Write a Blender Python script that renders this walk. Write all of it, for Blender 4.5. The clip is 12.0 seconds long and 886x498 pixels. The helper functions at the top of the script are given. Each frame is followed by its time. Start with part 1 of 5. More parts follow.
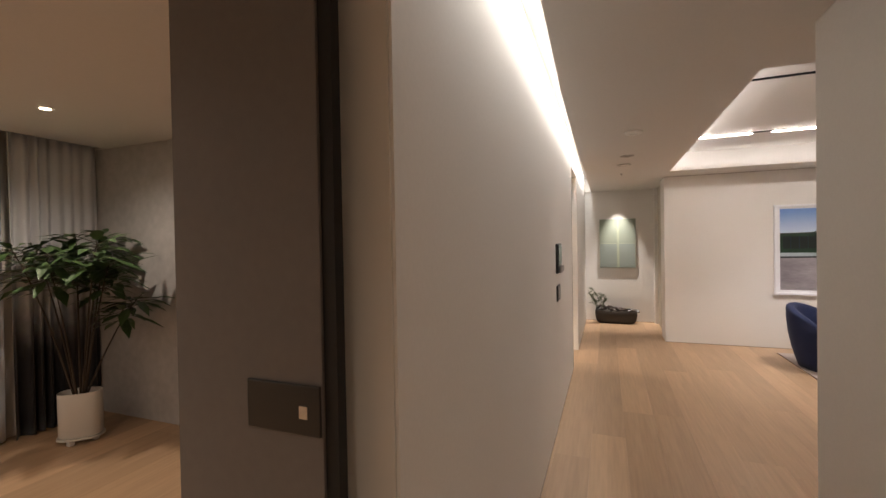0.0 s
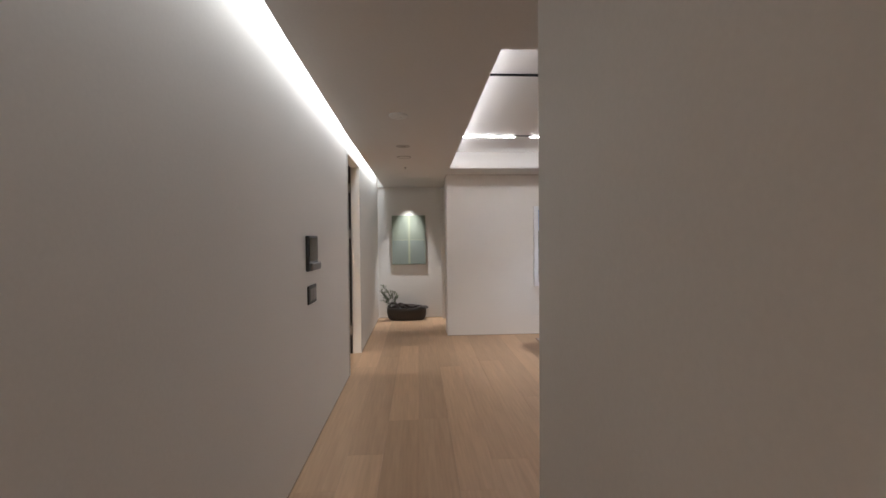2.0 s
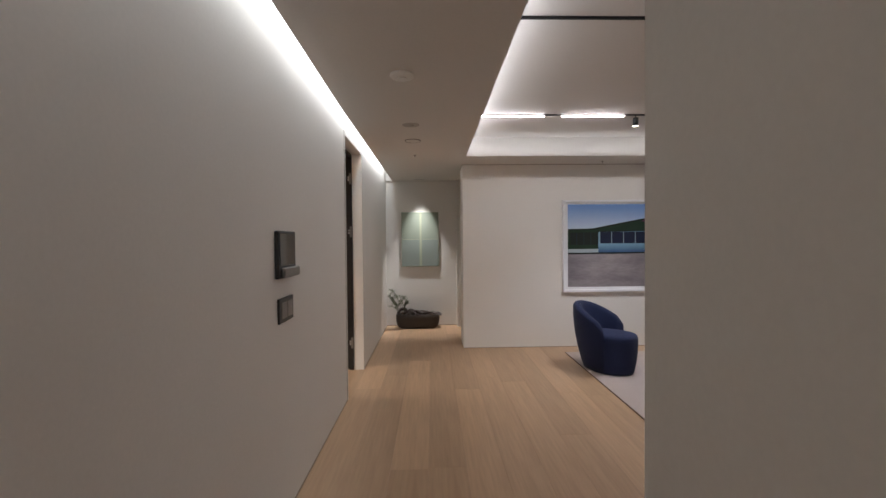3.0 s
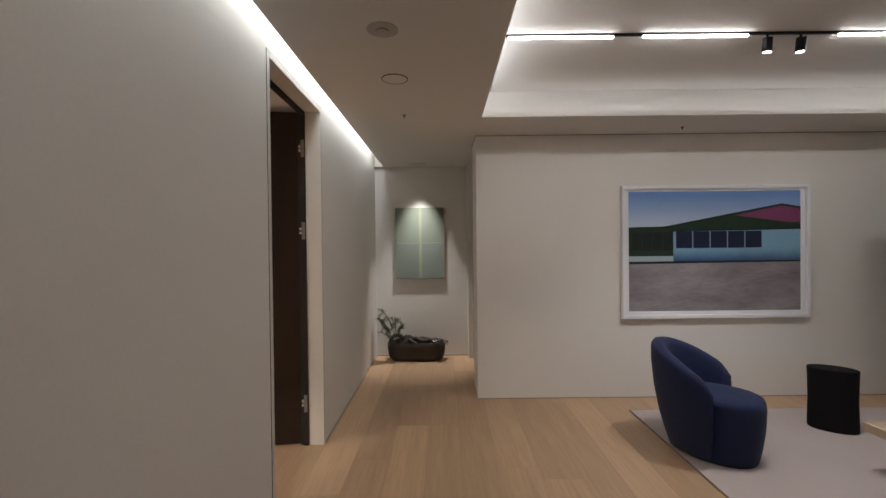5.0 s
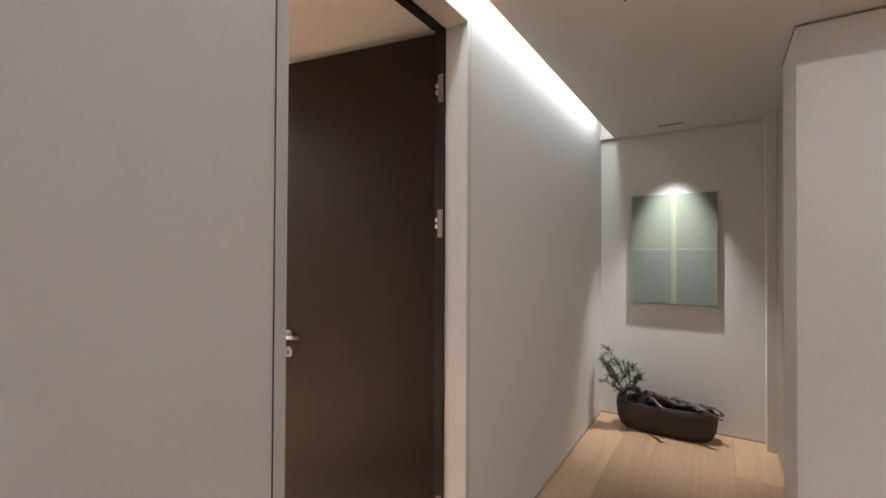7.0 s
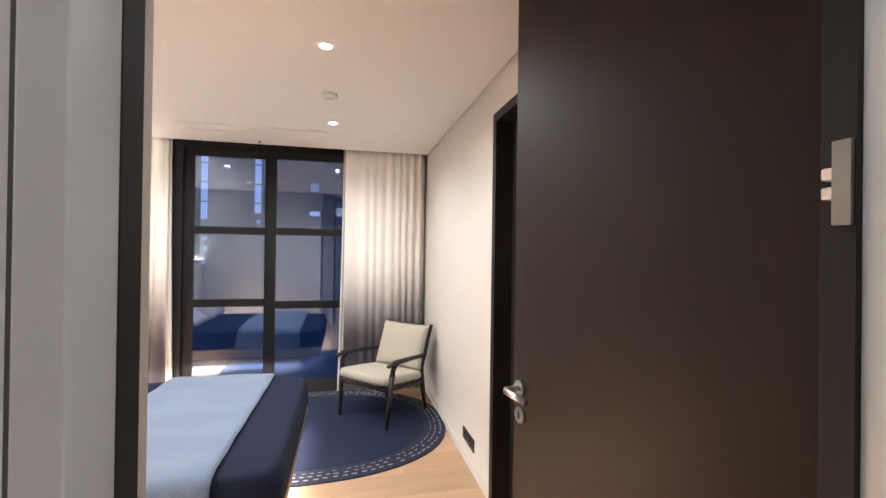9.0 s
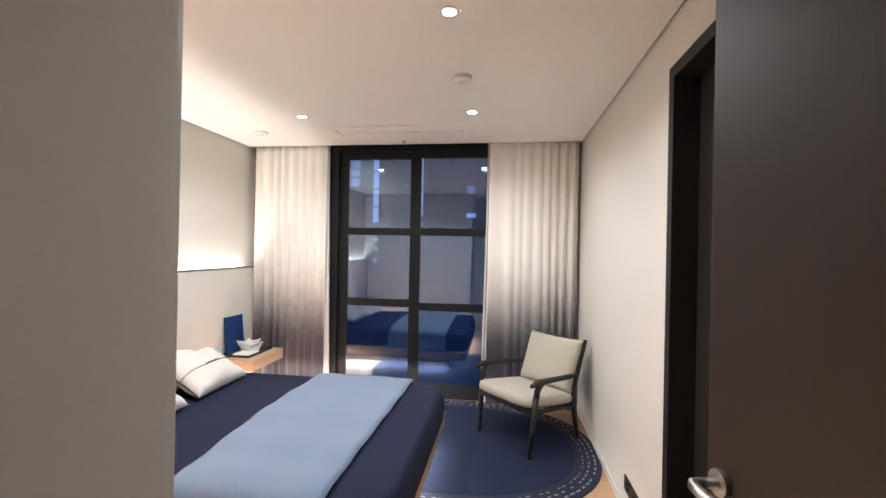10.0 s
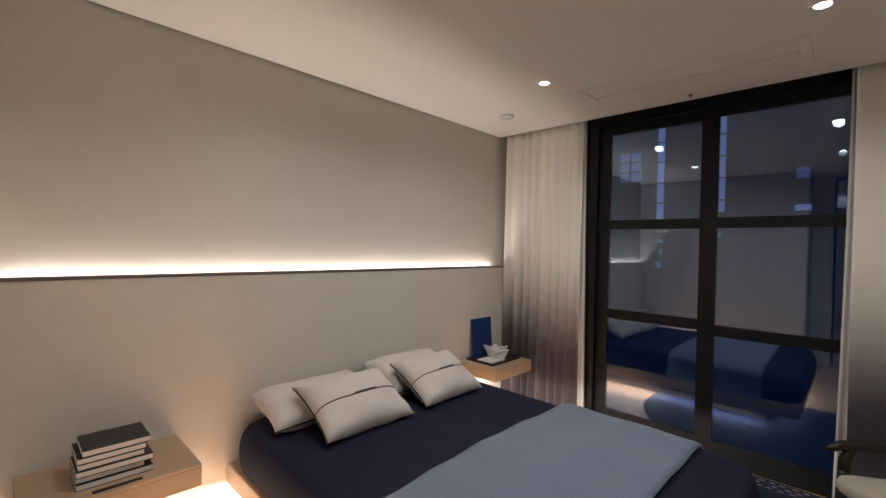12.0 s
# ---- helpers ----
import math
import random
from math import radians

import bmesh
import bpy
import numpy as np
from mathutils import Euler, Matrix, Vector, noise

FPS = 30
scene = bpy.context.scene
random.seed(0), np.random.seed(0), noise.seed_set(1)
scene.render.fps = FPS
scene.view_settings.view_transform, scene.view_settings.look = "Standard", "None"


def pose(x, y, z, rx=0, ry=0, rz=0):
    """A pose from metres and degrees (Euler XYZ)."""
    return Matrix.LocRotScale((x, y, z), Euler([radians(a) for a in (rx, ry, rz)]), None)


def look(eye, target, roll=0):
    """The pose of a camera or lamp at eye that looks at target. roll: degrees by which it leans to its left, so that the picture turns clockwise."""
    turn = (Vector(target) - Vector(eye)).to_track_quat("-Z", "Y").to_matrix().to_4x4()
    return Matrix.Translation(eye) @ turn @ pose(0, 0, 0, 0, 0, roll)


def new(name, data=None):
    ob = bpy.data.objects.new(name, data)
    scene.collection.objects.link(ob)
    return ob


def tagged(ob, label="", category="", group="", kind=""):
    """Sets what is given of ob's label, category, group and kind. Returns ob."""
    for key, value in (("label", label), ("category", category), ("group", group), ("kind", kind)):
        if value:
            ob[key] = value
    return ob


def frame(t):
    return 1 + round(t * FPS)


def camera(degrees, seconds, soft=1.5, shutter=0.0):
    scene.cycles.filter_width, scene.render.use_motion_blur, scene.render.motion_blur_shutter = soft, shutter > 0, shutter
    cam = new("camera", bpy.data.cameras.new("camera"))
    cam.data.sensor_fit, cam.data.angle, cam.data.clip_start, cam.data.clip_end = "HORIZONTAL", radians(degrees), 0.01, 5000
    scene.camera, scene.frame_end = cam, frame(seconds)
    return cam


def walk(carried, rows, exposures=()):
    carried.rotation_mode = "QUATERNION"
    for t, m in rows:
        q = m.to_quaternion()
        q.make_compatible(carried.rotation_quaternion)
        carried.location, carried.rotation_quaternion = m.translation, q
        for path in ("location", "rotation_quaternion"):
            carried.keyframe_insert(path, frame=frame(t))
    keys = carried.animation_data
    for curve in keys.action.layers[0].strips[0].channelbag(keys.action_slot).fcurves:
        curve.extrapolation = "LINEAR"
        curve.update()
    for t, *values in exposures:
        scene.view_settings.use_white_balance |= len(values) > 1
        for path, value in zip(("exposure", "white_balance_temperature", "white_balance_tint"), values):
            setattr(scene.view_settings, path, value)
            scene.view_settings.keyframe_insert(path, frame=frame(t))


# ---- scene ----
cam = camera(92.0, 12.0)
PATH = [
    (0, (0.382, 1.399, 1.492), (-0.334, 3.267, 1.466), -1.0),
    (0.5, (0.527, 1.406, 1.486), (0.146, 3.369, 1.46), -0.9),
    (1, (0.645, 1.521, 1.456), (0.621, 3.521, 1.423), -0.8),
    (1.5, (0.711, 1.748, 1.451), (0.826, 3.744, 1.413), -0.6),
    (2, (0.747, 2.018, 1.442), (0.86, 4.014, 1.397), -0.5),
    (2.5, (0.782, 2.378, 1.441), (0.86, 4.376, 1.397), -0.4),
    (3, (0.772, 2.787, 1.422), (0.82, 4.786, 1.38), -0.5),
    (5, (0.864, 4.473, 1.413), (0.862, 6.473, 1.393), -0.6),
    (5.5, (0.913, 4.863, 1.416), (0.726, 6.854, 1.405), -0.4),
    (6, (0.959, 5.236, 1.41), (0.499, 7.182, 1.405), -0.4),
    (6.5, (0.953, 5.623, 1.374), (0.105, 7.434, 1.39), 0.3),
    (7, (0.882, 5.957, 1.39), (-0.203, 7.637, 1.412), 0.3),
    (7.5, (0.748, 6.29, 1.407), (-0.659, 7.711, 1.42), 0.4),
    (7.7, (0.719, 6.39, 1.407), (-0.804, 7.686, 1.414), 0.5),
    (9.3, (0.233, 6.856, 1.417), (-1.754, 7.084, 1.423), 0.9),
    (9.5, (0.161, 6.884, 1.417), (-1.838, 6.959, 1.418), 1.0),
    (10, (-0.055, 6.938, 1.419), (-2.036, 6.659, 1.422), 1.1),
    (10.5, (-0.256, 6.949, 1.407), (-2.174, 6.38, 1.415), 1.2),
    (11, (-0.469, 6.952, 1.406), (-2.243, 6.028, 1.408), 1.2),
    (11.5, (-0.655, 6.9, 1.385), (-2.292, 5.751, 1.386), 1.3),
    (12, (-0.788, 6.823, 1.382), (-2.224, 5.43, 1.371), 1.4),
]
EXPOSURES = [(0.0, 1.28, 6700, 15), (0.5, 1.22, 6600, 15), (1.0, 1.18, 6300, 14), (1.5, 1.04, 6050, 12), (2.0, 0.90, 5950, 12), (2.5, 0.80, 5950, 12), (3.2, 0.68, 6000, 12),
             (5.0, 0.46, 6150, 10), (5.5, 0.46, 6100, 10), (6.0, 0.48, 6050, 10), (6.5, 0.56, 6050, 10), (7.0, 0.96, 5900, 10), (7.5, 1.04, 5800, 10),
             (9.3, 1.15, 5400, 11), (9.8, 1.02, 5350, 10), (10.5, 0.43, 5350, 9), (11.0, -0.06, 5550, 9), (11.5, -0.38, 5550, 11), (12.0, -0.62, 5750, 12)]
walk(cam, [(t, look(e, g, r)) for t, e, g, r in PATH], EXPOSURES)

# ---------------------------------------------------------------- world and lights
world = bpy.data.worlds.new("dusk")
world.use_nodes = True
world.node_tree.nodes["Background"].inputs[0].default_value = (0.10, 0.17, 0.33, 1)
world.node_tree.nodes["Background"].inputs[1].default_value = 0.42
scene.world = world

WARM = (1.0, 0.89, 0.75)
NEUTRAL = (1.0, 0.985, 0.97)
SOFT = (1.0, 0.83, 0.64)


def strip_light(name, at, size_x, size_y, rot, watts, colour):
    """A thin rectangular LED strip; it shines along its own -z."""
    data = bpy.data.lights.new(name, "AREA")
    data.shape, data.size, data.size_y = "RECTANGLE", size_x, size_y
    data.energy, data.color = watts, colour
    ob = new(name, data)
    ob.matrix_basis = pose(*at, *rot)
    return ob


def spot_light(name, at, target, watts, degrees, colour, radius=0.03, blend=0.8):
    data = bpy.data.lights.new(name, "SPOT")
    data.energy, data.color, data.spot_size = watts, colour, radians(degrees)
    data.spot_blend, data.shadow_soft_size = blend, radius
    ob = new(name, data)
    ob.matrix_basis = look(at, target)
    return ob


# corridor cove, living-room cove, linear track lights
strip_light("cove_strip_light", (0.10, 5.94, 2.672), 0.06, 7.4, (0, 0, 0), 17, (0.965, 1.0, 0.975))
strip_light("recess_strip_light", (1.09, 6.0, 2.445), 0.04, 3.55, (180, 0, 0), 6.2, NEUTRAL)
strip_light("recess_strip_light", (4.98, 6.0, 2.445), 0.04, 3.55, (180, 0, 0), 3, NEUTRAL)
# South strip is unseen, added to raise the light in living room and corridor.
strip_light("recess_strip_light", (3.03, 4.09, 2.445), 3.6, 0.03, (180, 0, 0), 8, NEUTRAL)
strip_light("recess_strip_light", (3.03, 7.90, 2.445), 3.6, 0.03, (180, 0, 0), 0.8, NEUTRAL)
for x in (1.578, 2.382, 3.55, 4.45):
    strip_light("track_strip_light", (x, 7.04, 2.626), 0.62, 0.03, (0, 0, 0), 1.6, (1.0, 0.97, 0.94))
for x in (2.81, 3.01):
    spot_light("track_spot_light", (x, 7.045, 2.545), (x - 0.05, 7.25, 0), 38, 100, NEUTRAL)
# spot over the picture at the corridor's end
spot_light("picture_spot_light", (0.57, 9.68, 2.385), (0.57, 9.79, 0), 98, 57, (1.0, 0.95, 0.88), 0.02, 1.0)
# bedroom downlights, headboard strip, glow under the bed
DOWNLIGHTS = [(-3.09, 5.42), (-3.09, 6.70), (-1.80, 6.70), (-1.80, 5.42)]
for x, y in DOWNLIGHTS:
    spot_light("downlight_lamp", (x, y, 2.385), (x, y, 0), 35, 162, WARM, 0.035, 0.80)
strip_light("headboard_strip_light", (-2.32, 4.434, 1.185), 3.10, 0.012, (180, 0, 0), 15, SOFT)
strip_light("bed_strip_light", (-1.70, 5.42, 0.115), 0.03, 1.75, (0, -25, 0), 38, SOFT)
strip_light("bed_strip_light", (-3.12, 5.42, 0.115), 0.03, 1.75, (0, 25, 0), 38, SOFT)
strip_light("bed_strip_light", (-2.40, 6.43, 0.115), 1.4, 0.03, (25, 0, 0), 5, SOFT)
for x, watts in ((-1.12, 5), (-3.68, 3.2)):
    strip_light("nightstand_strip_light", (x, 4.60, 0.345), 0.36, 0.03, (0, 0, 0), watts, SOFT)
# room beside the hall; last three lamps are unseen, added to brighten the hall
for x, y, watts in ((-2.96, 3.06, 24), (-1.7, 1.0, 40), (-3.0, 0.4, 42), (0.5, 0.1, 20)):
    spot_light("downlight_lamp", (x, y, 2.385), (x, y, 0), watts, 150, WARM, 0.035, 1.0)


# ---------------------------------------------------------------- materials
def material(name, colour, rough=0.6, metal=0.0, second=None, scale=3.0, grain=0.0, grain_scale=60.0,
             bump=0.0, bump_scale=200.0, random_amount=0.0, emit=0.0, stretch=(1, 1, 1), sheen=0.0, spec=0.5, coat=0.0):
    """Two noises mix the base with a second colour (stains) and a fine grain; a third one makes relief."""
    m = bpy.data.materials.new(name)
    m.use_nodes = True
    nt = m.node_tree
    b = nt.nodes["Principled BSDF"]
    b.inputs["Roughness"].default_value = rough
    b.inputs["Metallic"].default_value = metal
    b.inputs["Specular IOR Level"].default_value = spec
    if sheen:
        b.inputs["Sheen Weight"].default_value = sheen
        b.inputs["Sheen Roughness"].default_value = 0.5
    if coat:
        b.inputs["Coat Weight"].default_value = coat
    if emit:
        b.inputs["Emission Color"].default_value = (*colour, 1)
        b.inputs["Emission Strength"].default_value = emit
    coords = nt.nodes.new("ShaderNodeTexCoord")
    mapping = nt.nodes.new("ShaderNodeMapping")
    mapping.inputs["Scale"].default_value = stretch
    nt.links.new(coords.outputs["Object"], mapping.inputs["Vector"])
    colour_socket = None
    second = second or tuple(c * 0.9 for c in colour)
    n1 = nt.nodes.new("ShaderNodeTexNoise")
    n1.inputs["Scale"].default_value, n1.inputs["Detail"].default_value = scale, 5
    nt.links.new(mapping.outputs[0], n1.inputs["Vector"])
    mix = nt.nodes.new("ShaderNodeMix")
    mix.data_type = "RGBA"
    mix.inputs["A"].default_value, mix.inputs["B"].default_value = (*colour, 1), (*second, 1)
    nt.links.new(n1.outputs["Fac"], mix.inputs["Factor"])
    colour_socket = mix.outputs["Result"]
    if grain:
        n2 = nt.nodes.new("ShaderNodeTexNoise")
        n2.inputs["Scale"].default_value, n2.inputs["Detail"].default_value = grain_scale, 6
        nt.links.new(mapping.outputs[0], n2.inputs["Vector"])
        hsv = nt.nodes.new("ShaderNodeHueSaturation")
        ramp = nt.nodes.new("ShaderNodeMapRange")
        ramp.inputs["From Min"].default_value, ramp.inputs["From Max"].default_value = 0.3, 0.7
        ramp.inputs["To Min"].default_value, ramp.inputs["To Max"].default_value = 1 - grain, 1 + grain
        nt.links.new(n2.outputs["Fac"], ramp.inputs["Value"])
        nt.links.new(ramp.outputs[0], hsv.inputs["Value"])
        nt.links.new(colour_socket, hsv.inputs["Color"])
        colour_socket = hsv.outputs["Color"]
    if random_amount:
        info = nt.nodes.new("ShaderNodeObjectInfo")
        ramp2 = nt.nodes.new("ShaderNodeMapRange")
        ramp2.inputs["To Min"].default_value, ramp2.inputs["To Max"].default_value = 1 - random_amount, 1 + random_amount
        hsv2 = nt.nodes.new("ShaderNodeHueSaturation")
        nt.links.new(info.outputs["Random"], ramp2.inputs["Value"])
        nt.links.new(ramp2.outputs[0], hsv2.inputs["Value"])
        nt.links.new(colour_socket, hsv2.inputs["Color"])
        colour_socket = hsv2.outputs["Color"]
    nt.links.new(colour_socket, b.inputs["Base Color"])
    if bump:
        n3 = nt.nodes.new("ShaderNodeTexNoise")
        n3.inputs["Scale"].default_value, n3.inputs["Detail"].default_value = bump_scale, 3
        nt.links.new(mapping.outputs[0], n3.inputs["Vector"])
        bp = nt.nodes.new("ShaderNodeBump")
        bp.inputs["Strength"].default_value, bp.inputs["Distance"].default_value = bump, 0.004
        nt.links.new(n3.outputs["Fac"], bp.inputs["Height"])
        nt.links.new(bp.outputs[0], b.inputs["Normal"])
    return m


def weave_bump(m, scale, strength, axis="X"):
    """Fine ribs of a woven or knitted cloth."""
    nt = m.node_tree
    b = nt.nodes["Principled BSDF"]
    coords = nt.nodes.new("ShaderNodeTexCoord")
    wave = nt.nodes.new("ShaderNodeTexWave")
    wave.bands_direction = axis
    wave.inputs["Scale"].default_value, wave.inputs["Distortion"].default_value = scale, 1.2
    wave.inputs["Detail"].default_value = 2
    bp = nt.nodes.new("ShaderNodeBump")
    bp.inputs["Strength"].default_value, bp.inputs["Distance"].default_value = strength, 0.003
    nt.links.new(coords.outputs["Object"], wave.inputs["Vector"])
    nt.links.new(wave.outputs["Fac"], bp.inputs["Height"])
    nt.links.new(bp.outputs[0], b.inputs["Normal"])
    return m


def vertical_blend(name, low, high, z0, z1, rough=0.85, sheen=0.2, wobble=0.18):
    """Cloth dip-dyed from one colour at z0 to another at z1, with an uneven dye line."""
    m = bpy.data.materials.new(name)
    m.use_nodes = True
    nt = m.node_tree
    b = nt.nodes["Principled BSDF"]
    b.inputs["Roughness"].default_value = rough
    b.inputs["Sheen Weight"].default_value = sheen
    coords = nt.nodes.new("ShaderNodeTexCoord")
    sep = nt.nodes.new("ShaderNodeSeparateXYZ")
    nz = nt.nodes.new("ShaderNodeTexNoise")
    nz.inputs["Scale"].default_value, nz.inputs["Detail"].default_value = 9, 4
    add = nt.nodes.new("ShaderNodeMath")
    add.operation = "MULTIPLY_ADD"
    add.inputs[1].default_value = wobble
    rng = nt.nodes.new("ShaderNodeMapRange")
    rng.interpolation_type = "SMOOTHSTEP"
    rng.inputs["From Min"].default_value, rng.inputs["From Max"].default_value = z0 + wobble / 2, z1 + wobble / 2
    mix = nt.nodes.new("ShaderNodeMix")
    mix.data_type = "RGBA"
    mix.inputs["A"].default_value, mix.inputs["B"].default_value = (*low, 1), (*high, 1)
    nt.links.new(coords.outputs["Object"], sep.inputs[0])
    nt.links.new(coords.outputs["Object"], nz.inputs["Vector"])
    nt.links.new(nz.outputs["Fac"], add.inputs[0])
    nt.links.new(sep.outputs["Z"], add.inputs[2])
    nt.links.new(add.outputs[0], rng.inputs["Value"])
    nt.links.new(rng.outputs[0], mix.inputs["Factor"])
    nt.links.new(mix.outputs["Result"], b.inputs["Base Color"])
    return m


def glass_material(name, tint=(0.82, 0.90, 1.0)):
    m = bpy.data.materials.new(name)
    m.use_nodes = True
    b = m.node_tree.nodes["Principled BSDF"]
    b.inputs["Base Color"].default_value = (*tint, 1)
    b.inputs["Roughness"].default_value = 0.0
    b.inputs["IOR"].default_value = 1.9
    b.inputs["Transmission Weight"].default_value = 1.0
    b.inputs["Specular Tint"].default_value = (0.74, 0.84, 1.0, 1)
    return m


PAINT = material("wall_paint", (0.775, 0.742, 0.700), 0.75, second=(0.738, 0.705, 0.664), scale=1.3, grain=0.016, grain_scale=70, bump=0.05, bump_scale=260)
LINEN_WALL = material("linen_wallcovering", (0.69, 0.655, 0.60), 0.8, second=(0.645, 0.612, 0.558), scale=2.0, grain=0.015, grain_scale=45, bump=0.035, bump_scale=230, stretch=(1, 1, 1.6))
# Lighter copy of ceiling_paint: brightens the dim bedroom ceiling through its colour.
BRIGHTENED_CEILING = material("brightened_ceiling_paint", (0.86, 0.83, 0.78), 0.8, second=(0.83, 0.80, 0.75), scale=0.9, grain=0.015, grain_scale=50, bump=0.05, bump_scale=220)
CEILING = material("ceiling_paint", (0.70, 0.67, 0.635), 0.8, second=(0.665, 0.635, 0.60), scale=0.9, grain=0.015, grain_scale=50, bump=0.05, bump_scale=220)
WHITE = material("white_enamel", (0.78, 0.77, 0.74), 0.45, scale=4, bump=0.03)
COVER_PLATE = material("greige_plate", (0.46, 0.43, 0.40), 0.7, second=(0.42, 0.39, 0.36), scale=5)
FRAME_WHITE = material("cool_white_lacquer", (0.84, 0.84, 0.87), 0.4, scale=4, second=(0.81, 0.81, 0.84), bump=0.03)
FRAME_PAINT = material("frame_paint", (0.65, 0.625, 0.585), 0.4, second=(0.62, 0.595, 0.555), scale=3, bump=0.04, bump_scale=120)
OAK = material("oak_plank", (0.565, 0.372, 0.225), 0.42, second=(0.43, 0.278, 0.162), scale=1.5, grain=0.09, grain_scale=6, bump=0.07, bump_scale=22, random_amount=0.12, stretch=(9, 0.5, 9))
OAK_FURNITURE = material("oak_veneer", (0.50, 0.375, 0.255), 0.5, second=(0.44, 0.325, 0.215), scale=2.5, grain=0.05, grain_scale=16, bump=0.08, bump_scale=40, stretch=(0.8, 8, 8))
JOINT = material("dark_joint", (0.28, 0.19, 0.115), 0.9)
SKIRT_GAP = material("brown_floor_joint", (0.34, 0.27, 0.21), 0.85)
GAP = material("shadow_gap_profile", (0.10, 0.085, 0.07), 0.8)
CEILING_TRIM = material("greige_ceiling_profile", (0.36, 0.32, 0.28), 0.7)
DARK_DOOR = material("dark_veneer", (0.024, 0.0108, 0.0046), 0.55, second=(0.014, 0.0068, 0.0032), scale=2.0, grain=0.07, grain_scale=12, bump=0.08, bump_scale=40, stretch=(7, 7, 0.6), spec=0.30)
DARK_FRAME = material("dark_frame_veneer", (0.021, 0.017, 0.015), 0.55, second=(0.015, 0.012, 0.011), scale=3, grain=0.1, grain_scale=14, stretch=(8, 8, 0.6), spec=0.25)
GREY_PANEL = material("grey_laminate", (0.135, 0.120, 0.111), 0.6, second=(0.12, 0.107, 0.099), scale=2.0, grain=0.04, grain_scale=40, bump=0.06, bump_scale=150)
BLACK = material("matte_black", (0.008, 0.007, 0.006), 0.7)
BLACK_METAL = material("black_powder_coat", (0.011, 0.011, 0.012), 0.5, second=(0.008, 0.008, 0.009), scale=5, bump=0.06, bump_scale=300, spec=0.2)
BLACK_PLASTIC = material("black_plastic", (0.014, 0.013, 0.012), 0.38, second=(0.011, 0.010, 0.0095), scale=6)
DARK_SCREEN = material("dark_screen", (0.012, 0.013, 0.015), 0.08, scale=4, coat=0.4)
STEEL = material("satin_steel", (0.62, 0.60, 0.57), 0.28, 1.0, second=(0.55, 0.53, 0.50), scale=20, grain=0.05, grain_scale=90)
GREY_METAL = material("grey_metal", (0.27, 0.25, 0.23), 0.4, 0.8, scale=8)
GLASS = glass_material("window_glass")
NAVY_BOUCLE = material("navy_upholstery", (0.012, 0.021, 0.074), 0.95, second=(0.009, 0.015, 0.054), scale=6, grain=0.22, grain_scale=160, bump=0.6, bump_scale=190, sheen=0.06)
NAVY_SHEET = material("navy_sheet", (0.013, 0.017, 0.044), 0.85, second=(0.010, 0.0135, 0.034), scale=3, grain=0.10, grain_scale=120, bump=0.25, bump_scale=90, spec=0.25)
THROW = weave_bump(material("pale_blue_wool", (0.185, 0.245, 0.355), 0.95, second=(0.17, 0.222, 0.325), scale=4, grain=0.07, grain_scale=140, sheen=0.3), 55, 0.5, "Y")
CREAM = material("cream_upholstery", (0.45, 0.42, 0.34), 0.9, second=(0.42, 0.385, 0.305), scale=3, grain=0.05, grain_scale=120, bump=0.3, bump_scale=170, sheen=0.2)
LINEN = material("linen_pillow", (0.69, 0.65, 0.615), 0.92, second=(0.63, 0.59, 0.555), scale=4, grain=0.025, grain_scale=140, bump=0.3, bump_scale=200, sheen=0.2)
PIPING = material("brown_piping", (0.05, 0.028, 0.02), 0.8)
CHAIR_WOOD = material("dark_walnut", (0.012, 0.009, 0.007), 0.42, second=(0.008, 0.006, 0.005), scale=6, grain=0.2, grain_scale=22, stretch=(6, 6, 1))
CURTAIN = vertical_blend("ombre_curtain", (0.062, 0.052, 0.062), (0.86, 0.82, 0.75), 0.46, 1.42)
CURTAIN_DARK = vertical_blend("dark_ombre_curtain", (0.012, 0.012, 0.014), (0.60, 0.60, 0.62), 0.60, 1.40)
LINING = material("white_lining", (0.70, 0.67, 0.63), 0.9, scale=5, bump=0.1)
SHEER = material("pale_sheer", (0.74, 0.77, 0.84), 0.9, scale=5, bump=0.1)
RUG_NAVY = material("navy_rug", (0.019, 0.025, 0.056), 1.0, second=(0.015, 0.020, 0.045), scale=5, grain=0.16, grain_scale=220, bump=0.6, bump_scale=300, spec=0.15)
RUG_BORDER = material("dark_rug_border", (0.015, 0.019, 0.042), 1.0, scale=8, grain=0.15, grain_scale=200, bump=0.5)
RUG_DASH = material("pale_rug_dash", (0.27, 0.265, 0.27), 1.0, scale=8, grain=0.1, grain_scale=200)
RUG_GREY = material("mauve_grey_rug", (0.52, 0.435, 0.405), 1.0, second=(0.44, 0.365, 0.34), scale=2.6, grain=0.08, grain_scale=190, bump=0.5, bump_scale=260, sheen=0.3)
BLACK_WOOD = material("charred_wood", (0.006, 0.005, 0.005), 0.8, second=(0.004, 0.0035, 0.0035), scale=12, grain=0.2, grain_scale=40, bump=0.3, bump_scale=60, stretch=(4, 4, 0.6), spec=0.2)
PLANTER = material("bronze_planter", (0.055, 0.045, 0.036), 0.55, 0.2, second=(0.042, 0.034, 0.028), scale=6, grain=0.1, grain_scale=60, bump=0.2, bump_scale=90)
DRIFTWOOD = material("dark_driftwood", (0.002, 0.002, 0.002), 0.35, second=(0.15, 0.115, 0.10), scale=13, grain=0.25, grain_scale=40, bump=0.6, bump_scale=35)
SOIL = material("soil", (0.04, 0.03, 0.022), 1.0, second=(0.06, 0.05, 0.04), scale=30, grain=0.2, bump=0.8, bump_scale=60)
